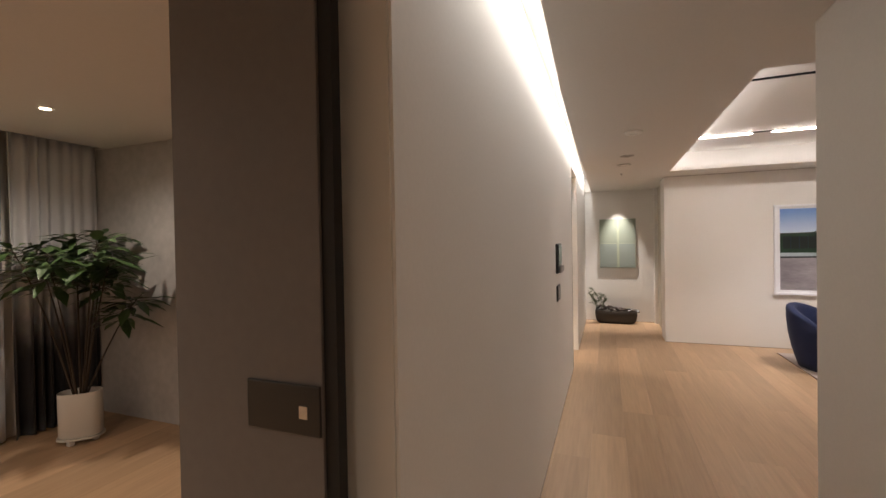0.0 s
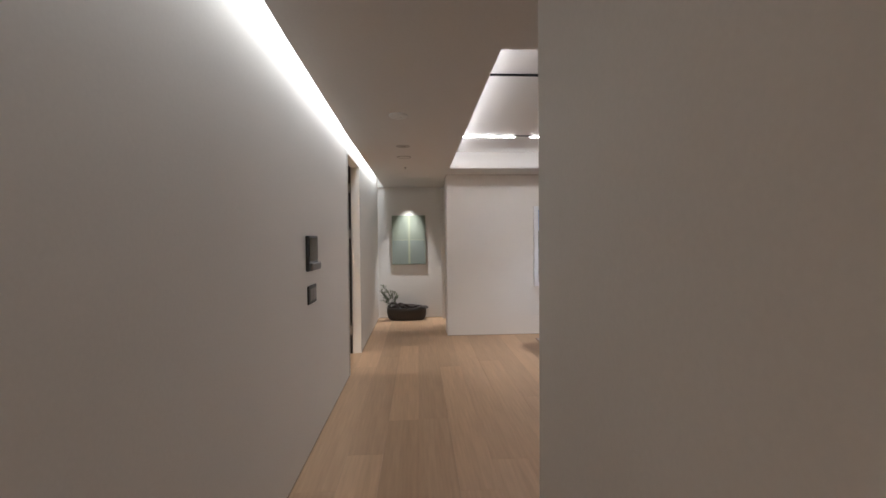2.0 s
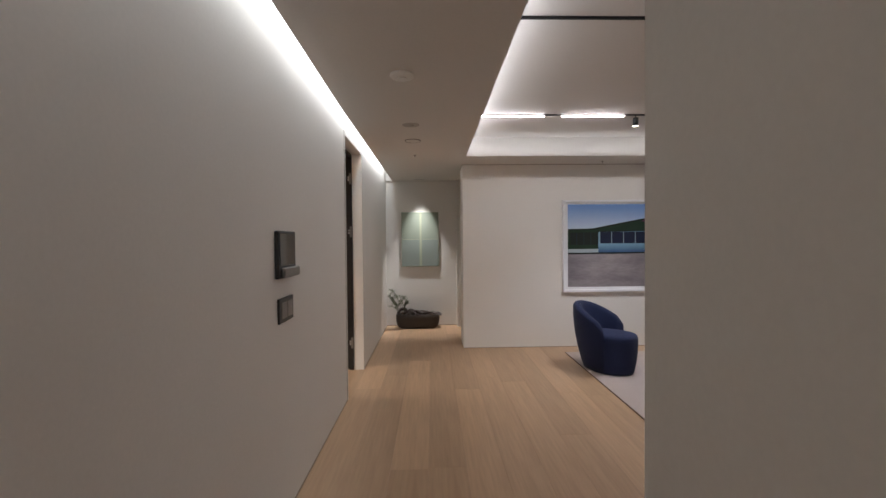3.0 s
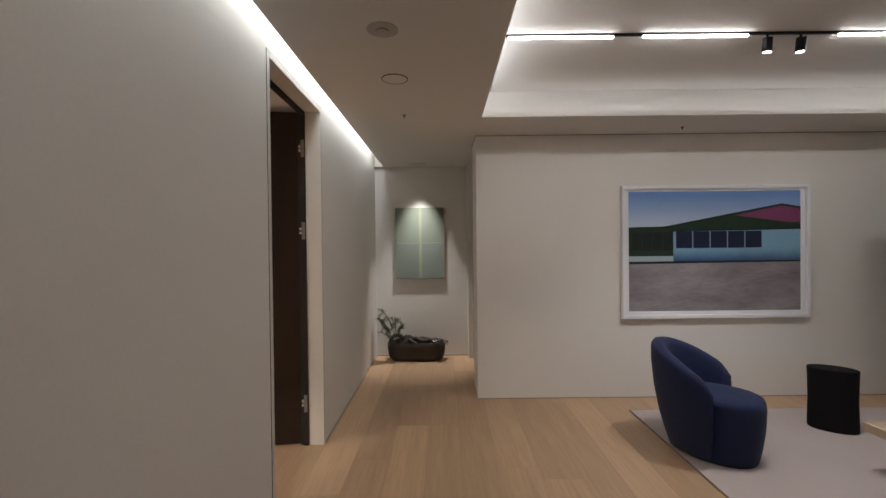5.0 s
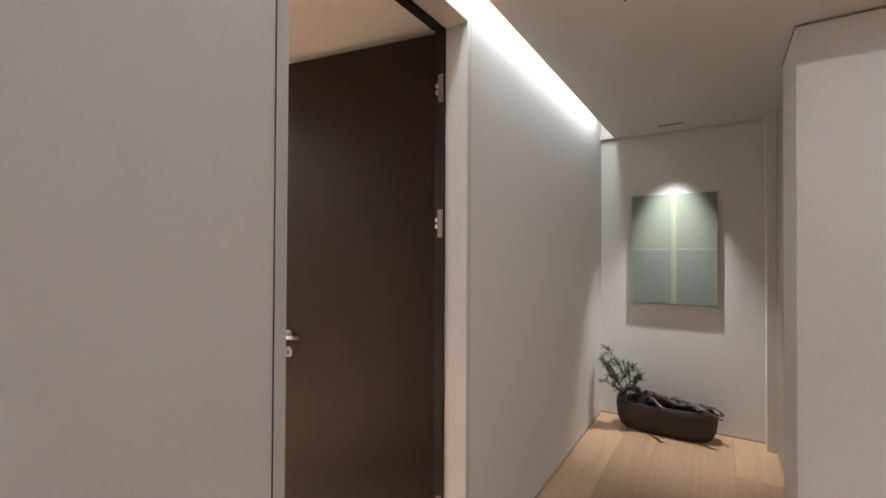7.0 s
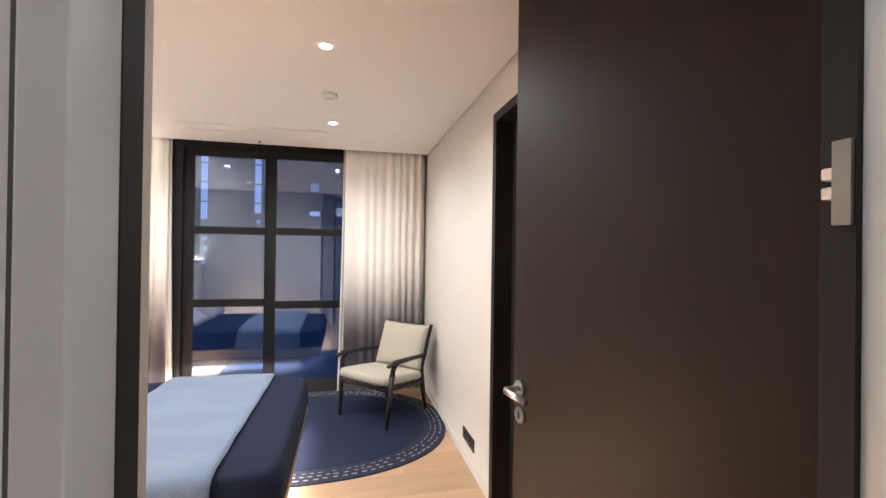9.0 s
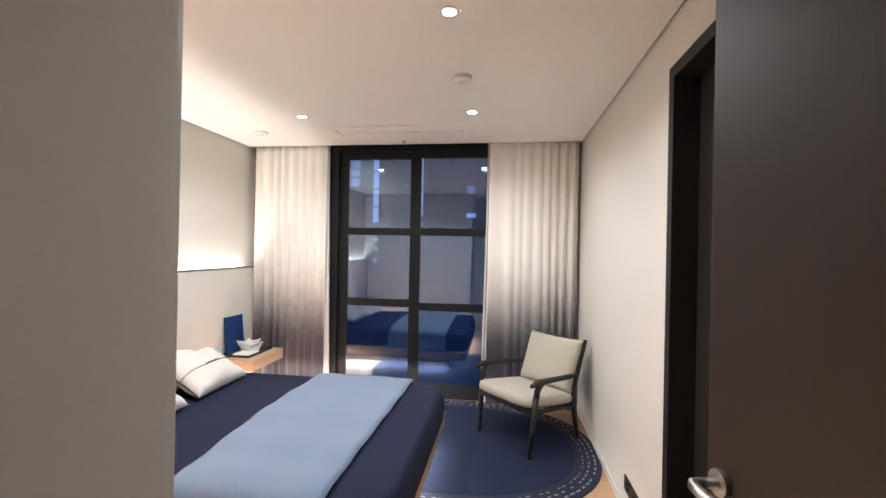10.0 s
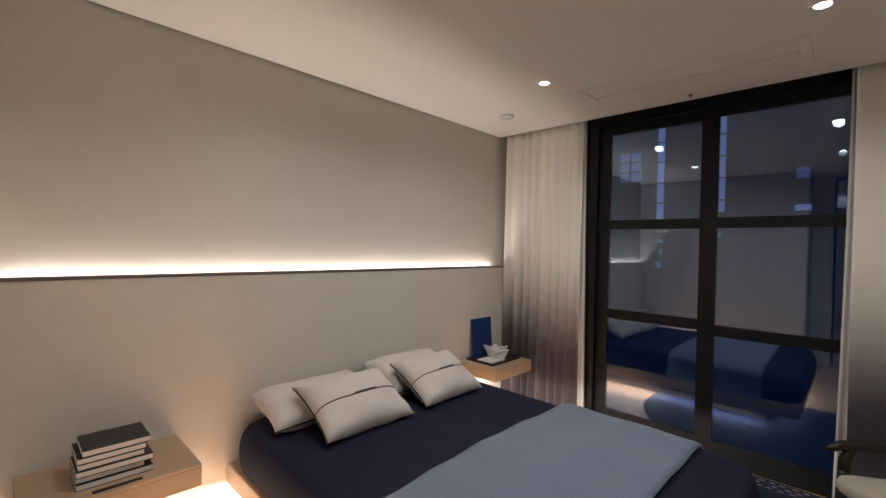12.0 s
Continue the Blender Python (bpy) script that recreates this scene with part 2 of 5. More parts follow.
GREY_LEAF = material("grey_green_leaf", (0.20, 0.225, 0.135), 0.6, second=(0.14, 0.16, 0.09), scale=20, random_amount=0.2)
LEAF = material("green_leaf", (0.035, 0.070, 0.022), 0.45, second=(0.060, 0.11, 0.034), scale=12)
STEM = material("brown_stem", (0.06, 0.042, 0.03), 0.8, second=(0.04, 0.03, 0.02), scale=15, bump=0.3, bump_scale=60)
CERAMIC = material("white_ceramic", (0.66, 0.62, 0.57), 0.3, second=(0.62, 0.58, 0.52), scale=4, coat=0.3)
PAPER = material("white_paper", (0.80, 0.79, 0.77), 0.8, second=(0.74, 0.72, 0.69), scale=5, grain=0.03, grain_scale=60)
COVER = material("black_book_cover", (0.030, 0.027, 0.026), 0.55, scale=6, grain=0.06, grain_scale=90)
BLUE_COVER = material("blue_book_cover", (0.012, 0.045, 0.17), 0.4, second=(0.010, 0.037, 0.145), scale=5)
LED = material("led_diffuser", (1.0, 0.95, 0.88), 0.5, emit=14.0)
LAMP_LENS = material("lamp_lens", (1.0, 0.88, 0.72), 0.4, emit=30.0)
INDICATOR = material("lit_indicator", (0.85, 0.88, 0.9), 0.4, emit=0.5)


# ---------------------------------------------------------------- mesh helpers
def root_of(ob):
    while ob.parent:
        ob = ob.parent
    return ob


def thing(name, at, label, category, group="", kind="", rz=0.0):
    ob = new(name)
    ob.empty_display_size = 0.1
    ob.matrix_basis = pose(*at, 0, 0, rz)
    return tagged(ob, label, category, group, kind)


def part(name, bm, mat, parent, label="", local=False, smooth=False):
    """Links a bmesh as one mesh object under a thing or part. It is given in world places unless local is set."""
    if not local:
        bm.transform(root_of(parent).matrix_basis.inverted())
    me = bpy.data.meshes.new(name)
    bmesh.ops.recalc_face_normals(bm, faces=bm.faces)
    bm.to_mesh(me)
    bm.free()
    if smooth:
        for p in me.polygons:
            p.use_smooth = True
    me.materials.append(mat)
    ob = new(name, me)
    ob.parent = parent
    if label:
        ob["label"] = label
    return ob


def solid(name, bm, mat, label="", category="", kind="", smooth=False, group=""):
    """One top-level mesh, its origin at the world's."""
    me = bpy.data.meshes.new(name)
    bmesh.ops.recalc_face_normals(bm, faces=bm.faces)
    bm.to_mesh(me)
    bm.free()
    if smooth:
        for p in me.polygons:
            p.use_smooth = True
    me.materials.append(mat)
    return tagged(new(name, me), label, category, group, kind)


def cuboid(x0, y0, z0, x1, y1, z1, bevel=0.0, segments=2, bm=None):
    bm = bm or bmesh.new()
    made = bmesh.ops.create_cube(bm, size=1)["verts"]
    for v in made:
        v.co = Vector((x0 + (v.co.x + 0.5) * (x1 - x0), y0 + (v.co.y + 0.5) * (y1 - y0), z0 + (v.co.z + 0.5) * (z1 - z0)))
    if bevel:
        es = list({e for v in made for e in v.link_edges})
        bmesh.ops.bevel(bm, geom=es, offset=bevel, segments=segments, profile=0.5, affect="EDGES")
    return bm


def slabs(boxes):
    """Several butted blocks of one wall in one mesh."""
    bm = bmesh.new()
    for b in boxes:
        cuboid(*b, bm=bm)
    return bm


def rod(p0, p1, r0, r1=None, sides=12, bm=None, caps=True):
    bm = bm or bmesh.new()
    r1 = r0 if r1 is None else r1
    p0, p1 = Vector(p0), Vector(p1)
    d = p1 - p0
    m = Matrix.Translation((p0 + p1) / 2) @ d.to_track_quat("Z", "Y").to_matrix().to_4x4()
    bmesh.ops.create_cone(bm, cap_ends=caps, segments=sides, radius1=r0, radius2=r1, depth=d.length, matrix=m)
    return bm


def tube(points, radii, sides=8, bm=None):
    """A bent, tapering tube through points."""
    bm = bm or bmesh.new()
    pts = [Vector(p) for p in points]
    rings = []
    for i, p in enumerate(pts):
        d = (pts[min(i + 1, len(pts) - 1)] - pts[max(i - 1, 0)]).normalized()
        a = d.orthogonal().normalized() if abs(d.z) > 0.95 else d.cross(Vector((0, 0, 1))).normalized()
        b = d.cross(a)
        r = radii[i] if isinstance(radii, (list, tuple)) else radii
        rings.append([bm.verts.new(p + (a * math.cos(2 * math.pi * k / sides) + b * math.sin(2 * math.pi * k / sides)) * r) for k in range(sides)])
    for u, w in zip(rings, rings[1:]):
        for k in range(sides):
            bm.faces.new((u[k], u[(k + 1) % sides], w[(k + 1) % sides], w[k]))
    bm.faces.new(rings[0])
    bm.faces.new(rings[-1])
    return bm


def loft(rings, closed_top=True, closed_bottom=True, bm=None):
    """Skin over rings that have the same number of points."""
    bm = bm or bmesh.new()
    vs = [[bm.verts.new(p) for p in ring] for ring in rings]
    n = len(vs[0])
    for u, w in zip(vs, vs[1:]):
        for k in range(n):
            bm.faces.new((u[k], u[(k + 1) % n], w[(k + 1) % n], w[k]))
    if closed_bottom:
        bm.faces.new(vs[0])
    if closed_top:
        bm.faces.new(vs[-1])
    return bm


def oval(cx, cy, a, b, z, n=40, power=2.0, turn=0.0):
    pts = []
    for k in range(n):
        t = 2 * math.pi * k / n
        c, s = math.cos(t), math.sin(t)
        x = a * math.copysign(abs(c) ** (2 / power), c)
        y = b * math.copysign(abs(s) ** (2 / power), s)
        pts.append((cx + x * math.cos(turn) - y * math.sin(turn), cy + x * math.sin(turn) + y * math.cos(turn), z))
    return pts


def disc(x, y, z0, z1, r, n=28, bm=None, r1=None):
    return rod((x, y, z0), (x, y, z1), r, r1, n, bm)


def prism(points, z0, z1, bm=None):
    """A flat slab over a plan outline."""
    bm = bm or bmesh.new()
    low = [bm.verts.new((x, y, z0)) for x, y in points]
    high = [bm.verts.new((x, y, z1)) for x, y in points]
    bm.faces.new(low[::-1])
    bm.faces.new(high)
    for k in range(len(points)):
        n = (k + 1) % len(points)
        bm.faces.new((low[k], low[n], high[n], high[k]))
    return bm


H = 2.40      # ceiling
TOP = 2.72    # underside of the slab above

# ---------------------------------------------------------------- structure
floor = thing("floor", (0, 0, 0), "pale oak plank floor running through all rooms", "floor", kind="structure")
part("subfloor", cuboid(-4.3, -1.75, -0.12, 6.3, 10.1, -0.012), JOINT, floor, "dark screed under the planks")

WEST = "plain off-white corridor wall with a cove-lit top edge"
solid("wall_hall_west", cuboid(-0.13, 2.14, 0, 0, 3.95, TOP), PAINT, WEST, "wall", "structure")
solid("wall_corridor_west", slabs([(-0.10, 3.95, 0, 0, 6.395, TOP), (-0.098, 6.395, 0, 0, 6.588, TOP)]), PAINT, WEST, "wall", "structure")
solid("wall_over_door", cuboid(-0.105, 6.588, 2.388, 0, 7.532, TOP), PAINT, "plain off-white wall over the bedroom door", "wall", "structure")
solid("wall_corridor_west_end", cuboid(-0.12, 7.532, 0, 0, 10.05, TOP), PAINT, WEST, "wall", "structure")
solid("wall_bedroom_entry", cuboid(-0.697, 3.95, 0, -0.10, 6.395, TOP), LINEN_WALL, "warm beige wall beside the bedroom entrance", "wall", "structure")
solid("wall_corridor_end", slabs([(0.0, 9.92, 0, 1.30, 10.05, TOP)]), PAINT, "off-white wall closing the corridor behind the picture", "wall", "structure")
solid("wall_living_north", slabs([(1.167, 8.37, 0, 6.2, 8.83, TOP), (1.167, 9.77, 0, 1.30, 9.92, TOP), (1.25, 8.83, 0, 1.40, 9.77, TOP)]), PAINT,
      "off-white living-room wall that carries the large picture", "wall", "structure")
solid("wall_hall_east", slabs([(1.22, -1.6, 0, 1.37, 3.68, TOP)]), PAINT, "plain beige wall along the hall", "wall", "structure")
solid("wall_living_south", slabs([(1.37, 3.55, 0, 6.2, 3.68, TOP)]), PAINT, "plain off-white living-room wall", "wall", "structure")
solid("wall_living_east", slabs([(6.05, 3.68, 0, 6.2, 8.37, TOP)]), PAINT, "plain off-white living-room wall", "wall", "structure")
solid("wall_hall_south", slabs([(-4.25, -1.75, 0, 1.37, -1.6, TOP)]), PAINT, "plain wall closing the hall", "wall", "structure")
solid("wall_bedroom_south", slabs([(-4.25, 3.95, 0, -0.697, 4.42, TOP)]), LINEN_WALL, "warm beige wall above the headboard panel", "wall", "structure")
MOTTLED = material("mottled_grey_wallcovering", (0.52, 0.50, 0.485), 0.85, second=(0.33, 0.315, 0.305), scale=2.2, grain=0.08, grain_scale=14, bump=0.06, bump_scale=120)
solid("wall_covering_side_room", cuboid(-4.10, 3.943, 0, -0.132, 3.9495, H), MOTTLED, "mottled grey wallcovering behind the tall plant", "wall", "structure")
solid("wall_bedroom_north", slabs([(-4.25, 7.625, 0, -1.93, 7.76, TOP), (-1.05, 7.625, 0, -0.12, 7.76, TOP), (-1.93, 7.625, 2.165, -1.05, 7.76, TOP)]), LINEN_WALL,
      "warm beige bedroom wall with a dark-framed doorway", "wall", "structure")
solid("wall_facade", slabs([(-4.30, -1.6, 0, -4.10, 3.95, TOP), (-4.30, 3.95, 0, -4.12, 5.20, TOP), (-4.30, 6.98, 0, -4.12, 7.76, TOP), (-4.30, 5.20, 2.44, -4.12, 6.98, TOP)]), PAINT,
      "outer wall with the bedroom window", "wall", "structure")
solid("roof_slab", cuboid(-4.3, -1.75, TOP, 6.3, 10.1, TOP + 0.12), PAINT, "slab over the ceilings", "slab", "structure")

# Slot's far end is closed: added to block cove light from the wall.
solid("ceiling_corridor", prism([(0.185, 2.14), (1.215, 2.14), (1.215, 3.68), (1.172, 3.68), (1.172, 8.83), (1.222, 8.83), (1.222, 9.77), (1.172, 9.77), (1.172, 9.905),
                                 (0.0, 9.905), (0.0, 9.865), (0.118, 9.865), (0.108, 6.0), (0.132, 4.1)], H, H + 0.035), CEILING, "flat painted ceiling beside a cove slot", "ceiling", "structure")
solid("ceiling_cove_box", slabs([(0.24, 2.14, H + 0.035, 0.27, 9.9, 2.69), (0.0, 2.14, 2.69, 0.27, 9.9, 2.715)]), CEILING,
      "painted box that holds the corridor's hidden cove light", "ceiling", "structure")
solid("ceiling_living", slabs([(1.172, 3.68, H, 6.04, 4.181, H + 0.035), (1.172, 7.807, H, 6.04, 8.358, H + 0.035), (4.90, 4.181, H, 6.04, 7.807, H + 0.035),
                               (0.98, 3.98, 2.66, 5.10, 8.02, 2.70), (0.98, 3.98, H + 0.035, 1.00, 8.02, 2.66), (5.07, 3.98, H + 0.035, 5.10, 8.02, 2.66),
                               (1.00, 7.985, H + 0.035, 5.07, 8.02, 2.66), (1.00, 3.98, H + 0.035, 5.07, 4.01, 2.66)]), CEILING,
      "painted ceiling with a raised, cove-lit recess", "ceiling", "structure")
solid("ceiling_hall", slabs([(-3.86, -1.6, H, 1.215, 2.14, H + 0.035), (-3.86, 2.14, H, -0.13, 3.938, H + 0.035)]), CEILING, "flat painted ceiling", "ceiling", "structure")
solid("ceiling_bedroom", slabs([(-3.975, 4.432, H, -0.725, 6.395, H + 0.035), (-3.975, 6.395, H, -0.105, 7.613, H + 0.035), (-3.975, 4.432, H + 0.035, -3.955, 7.613, 2.55)]), BRIGHTENED_CEILING,
      "flat bedroom ceiling in a brightened paint, with a curtain pocket", "ceiling", "structure")

# thin skirting
solid("baseboard_bedroom", slabs([(-4.05, 7.613, 0, -1.935, 7.625, 0.05)]), FRAME_PAINT, "low beige skirting board", "skirting", "structure")
solid("baseboard_living", slabs([(1.17, 8.366, 0, 6.05, 8.372, 0.007)]), SKIRT_GAP, "thin dark shadow line at the floor", "skirting", "structure")
solid("baseboard_corridor", slabs([(-0.001, 2.14, 0, 0.004, 6.575, 0.010), (-0.001, 7.535, 0, 0.004, 9.92, 0.010), (0.0, 9.916, 0, 1.17, 9.924, 0.010)]), SKIRT_GAP,
      "thin dark shadow line at the floor", "skirting", "structure")
solid("trim_ceiling_gap", slabs([(1.16, 8.362, 2.394, 6.04, 8.374, 2.3995), (1.161, 8.37, 2.394, 1.169, 8.83, 2.3995), (1.214, 2.14, H + 0.02, 1.22, 3.68, H + 0.03),
                                 (0.0, 9.905, H + 0.01, 1.25, 9.92, H + 0.03)]), CEILING_TRIM, "thin shadow-gap profile under the ceiling", "trim", "structure")

# ---------------------------------------------------------------- bedroom door
door = thing("door_1", (-0.13, 7.52, 0), "dark brown veneered door standing open into the bedroom", "door", kind="structure")
part("frame_jamb", cuboid(-0.099, 6.590, 0, 0.004, 6.622, 2.39, 0.002), FRAME_PAINT, door, "beige painted jamb")
part("frame_jamb", cuboid(-0.105, 7.498, 0, 0.004, 7.530, 2.39, 0.002), FRAME_PAINT, door, "beige painted jamb")
part("frame_head", cuboid(-0.105, 6.622, 2.358, 0.004, 7.498, 2.39, 0.002), FRAME_PAINT, door, "beige painted head")
part("shadow_line", slabs([(-0.004, 6.5865, 0, 0.002, 6.590, 2.393), (-0.004, 7.530, 0, 0.002, 7.533, 2.393), (-0.004, 6.590, 2.390, 0.002, 7.530, 2.393)]), GAP, door, "thin gap round the frame")
# Black piece along the near jamb's inner edge.
part("edging", slabs([(-0.100, 6.60, 0, -0.062, 6.6235, 2.358)]), BLACK, door, "black edging along the near jamb")
part("edging", slabs([(-0.135, 6.612, 2.335, -0.105, 7.498, 2.359), (-0.135, 7.488, 0, -0.105, 7.50, 2.335)]), DARK_FRAME, door, "dark rebate")
part("back_frame", slabs([(-0.16, 7.50, 0, -0.105, 7.60, 2.36)]), DARK_FRAME, door, "dark veneered rebate on the hinge side")
LEAF_TURN = math.degrees(math.atan2(7.36 - 7.52, -1.00 + 0.15)) - 180


def leaf_local(bm):
    bm.transform(pose(-0.15, 7.52, 0, 0, 0, LEAF_TURN))
    return bm


leaf = part("leaf", leaf_local(cuboid(-0.865, 0.0, 0.008, 0.0, 0.042, 2.362, 0.002)), DARK_DOOR, door, "dark brown wood veneer leaf")
part("handle_rose", leaf_local(rod((-0.822, -0.010, 0.975), (-0.822, 0.001, 0.975), 0.026, sides=28)), STEEL, leaf, "round satin steel rose", smooth=False)
part("lever", leaf_local(tube([(-0.822, -0.008, 0.975), (-0.822, -0.045, 0.975), (-0.820, -0.058, 0.975), (-0.812, -0.064, 0.975), (-0.777, -0.066, 0.975), (-0.702, -0.066, 0.975)], [0.0105] * 6, 14)), STEEL, leaf, "satin steel lever handle", smooth=True)
part("keyhole_rose", leaf_local(rod((-0.822, -0.008, 0.888), (-0.822, 0.001, 0.888), 0.026, sides=28)), STEEL, leaf, "round satin steel keyhole rose")
part("keyhole", leaf_local(cuboid(-0.826, -0.0095, 0.875, -0.818, -0.007, 0.898)), BLACK, leaf, "dark key slot")
for z in (0.30, 1.52, 2.10):
    hinge = part("hinge", slabs([(-0.132, 7.482, z - 0.06, -0.108, 7.489, z + 0.06)]), GREY_METAL, door, "grey concealed hinge plate")
    part("hinge_arm", cuboid(-0.150, 7.486, z - 0.022, -0.112, 7.506, z - 0.004, 0.003), STEEL, hinge, "steel hinge link")
    part("hinge_arm", cuboid(-0.150, 7.486, z + 0.006, -0.112, 7.506, z + 0.024, 0.003), STEEL, hinge, "steel hinge link")

# doorway in the bedroom's north wall
bath = thing("door_2", (-1.5, 7.66, 0), "bathroom doorway in a dark frame, filled by a dark panel", "door", kind="structure")
part("frame_jamb", cuboid(-1.955, 7.612, 0, -1.905, 7.762, 2.14), DARK_FRAME, bath)
part("frame_jamb", cuboid(-1.08, 7.612, 0, -1.03, 7.762, 2.14), DARK_FRAME, bath)
part("frame_head", cuboid(-1.955, 7.612, 2.14, -1.03, 7.762, 2.19), DARK_FRAME, bath)
# Flat dark panel fills the doorway; no interior is built behind it.
part("leaf", cuboid(-1.905, 7.715, 0.005, -1.08, 7.755, 2.14), DARK_FRAME, bath)

# olive door in the corridor's end
side_door = thing("door_3", (1.22, 9.3, 0), "olive-brown flush door in the corridor's end", "door", kind="structure")
OLIVE = material("olive_lacquer", (0.50, 0.45, 0.36), 0.6, second=(0.46, 0.41, 0.33), scale=3, bump=0.04)
part("leaf", cuboid(1.222, 8.83, 0.004, 1.25, 9.77, H, 0.002), OLIVE, side_door)

# ---------------------------------------------------------------- bedroom window
window = thing("window_1", (-4.12, 6.09, 0), "black metal sliding window with dark glass at dusk", "window", kind="structure")
XW = -4.09
part("window_frame", cuboid(XW - 0.10, 5.20, 0, XW, 5.32, 2.46, 0.003), BLACK_METAL, window)
part("window_frame", cuboid(XW - 0.10, 6.86, 0, XW, 6.98, 2.46, 0.003), BLACK_METAL, window)
part("window_frame", cuboid(XW - 0.10, 5.32, 2.36, XW, 6.86, 2.46, 0.003), BLACK_METAL, window)
part("window_sill", cuboid(XW - 0.10, 5.32, 0, XW, 6.86, 0.075, 0.003), BLACK_METAL, window)


def sash(y0, y1, x0, x1, low):
    ob = part("sash", slabs([(x0, y0, 0.075, x1, y0 + 0.085, 2.36), (x0, y1 - 0.085, 0.075, x1, y1, 2.36),
                             (x0, y0 + 0.085, 2.295, x1, y1 - 0.085, 2.36), (x0, y0 + 0.085, 0.075, x1, y1 - 0.085, 0.13)]), BLACK_METAL, window, "black metal sash")
    part("muntin", cuboid(x0 + 0.004, y0 + 0.085, 1.55, x1 - 0.004, y1 - 0.085, 1.622, 0.002), BLACK_METAL, ob)
    part("muntin", cuboid(x0 + 0.004, y0 + 0.085, low, x1 - 0.004, y1 - 0.085, low + 0.075, 0.002), BLACK_METAL, ob)
    xm = (x0 + x1) / 2
    for z0, z1 in ((0.13, low), (low + 0.075, 1.55), (1.622, 2.295)):
        for dx in (-0.009, 0.009):
            p = part("pane", cuboid(xm + dx - 0.0025, y0 + 0.085, z0, xm + dx + 0.0025, y1 - 0.085, z1), GLASS, ob, "clear double glazing")
            p.visible_shadow = False


sash(5.318, 6.120, XW - 0.085, XW - 0.045, 0.85)
sash(6.060, 6.862, XW - 0.042, XW - 0.002, 0.83)


def curtain(name, x, y0, y1, folds, amp, mat, label, z0=0.012, z1=2.50, lining=None, edge=1, crowd=1.0):
    """A hanging cloth with uneven vertical folds; the folds open a little towards the hem."""
    bm = bmesh.new()
    nu, nv = folds * 14, 16
    rows = []
    for j in range(nv + 1):
        v = j / nv
        z = z1 + (z0 - z1) * v
        row = []
        for i in range(nu + 1):
            u = i / nu
            phase = 2 * math.pi * folds * (u ** crowd + 0.018 * math.sin(5.1 * u * math.pi + 1.3) + 0.010 * math.sin(13 * u + 2 * v))
            a = amp * (0.72 + 0.38 * math.sin(5.3 * u + 0.8 + (crowd - 1) * 6)) * (0.8 + 0.35 * v) * (0.55 + 0.45 * u if crowd > 1 else 1.0)
            wide = 1.0 + 0.02 * v * math.sin(6 * u)
            row.append(bm.verts.new((x + a * math.sin(phase) + 0.14 * a * math.sin(2 * phase + 0.6), y0 + (y1 - y0) * u * wide, z)))
        rows.append(row)
    for r0, r1 in zip(rows, rows[1:]):
        for i in range(nu):
            bm.faces.new((r0[i], r0[i + 1], r1[i + 1], r1[i]))
    ob = thing(name, (x, (y0 + y1) / 2, z0), label, "curtain", "curtains at the windows")
    cloth = part("cloth", bm, mat, ob, smooth=True)
    mod = cloth.modifiers.new("thickness", "SOLIDIFY")
    mod.thickness = 0.003
    track = part("track", cuboid(x - 0.012, y0, z1, x + 0.012, y1, z1 + 0.02), WHITE, ob, "white curtain track")
    if lining:
        bm = bmesh.new()
        ye = y1 if edge > 0 else y0
        cols = []
        for i in range(9):
            u = i / 8
            cols.append([bm.verts.new((x - 0.035 + 0.02 * math.sin(3 * u * math.pi), ye + edge * (0.062 * u + 0.022 * v * v - 0.012 * (1 - v)) - edge * 0.03, z1 + (z0 - z1) * v)) for v in [j / 14 for j in range(15)]])
        for c0, c1 in zip(cols, cols[1:]):
            for j in range(14):
                bm.faces.new((c0[j], c0[j + 1], c1[j + 1], c1[j]))
        lin = part("lining", bm, lining, ob, "white lining showing at the edge", smooth=True)
        mod = lin.modifiers.new("thickness", "SOLIDIFY")
        mod.thickness = 0.002
    return ob


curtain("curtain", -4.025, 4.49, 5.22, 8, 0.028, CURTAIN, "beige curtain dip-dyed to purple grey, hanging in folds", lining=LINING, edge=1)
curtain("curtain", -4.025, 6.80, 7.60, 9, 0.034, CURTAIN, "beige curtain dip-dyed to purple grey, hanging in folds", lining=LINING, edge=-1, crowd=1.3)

# ---------------------------------------------------------------- bedroom headboard wall
panel = thing("headboard_panel", (-2.35, 4.45, 0), "linen-covered half-height wall panel with a hidden light on top", "headboard")
part("panel", cuboid(-4.10, 4.462, 0, -0.70, 4.482, 1.215, 0.002), LINEN_WALL, panel, "linen-covered panel")
part("ledge", cuboid(-4.10, 4.460, 1.205, -0.70, 4.486, 1.222, 0.002), GREY_METAL, panel, "thin dark metal edge")
part("light_channel", cuboid(-4.10, 4.42, 1.13, -0.70, 4.462, 1.172), WHITE, panel, "white light channel behind the panel")

# wardrobe fronts on the wall behind
wardrobe = thing("wardrobe", (-0.72, 5.42, 0), "tall pale built-in wardrobe with slim vertical pulls", "wardrobe")
for k in range(4):
    y0 = 4.50 + k * 0.472
    wd = part("door", cuboid(-0.722, y0 + 0.003, 0.06, -0.699, y0 + 0.469, 2.36, 0.002), FRAME_PAINT, wardrobe)
    if k % 2:
        part("pull", cuboid(-0.731, y0 + 0.026, 0.70, -0.722, y0 + 0.034, 1.22, 0.001), GREY_METAL, wd, "slim dark pull")
part("plinth", cuboid(-0.712, 4.50, 0, -0.699, 6.39, 0.058), GAP, wardrobe)

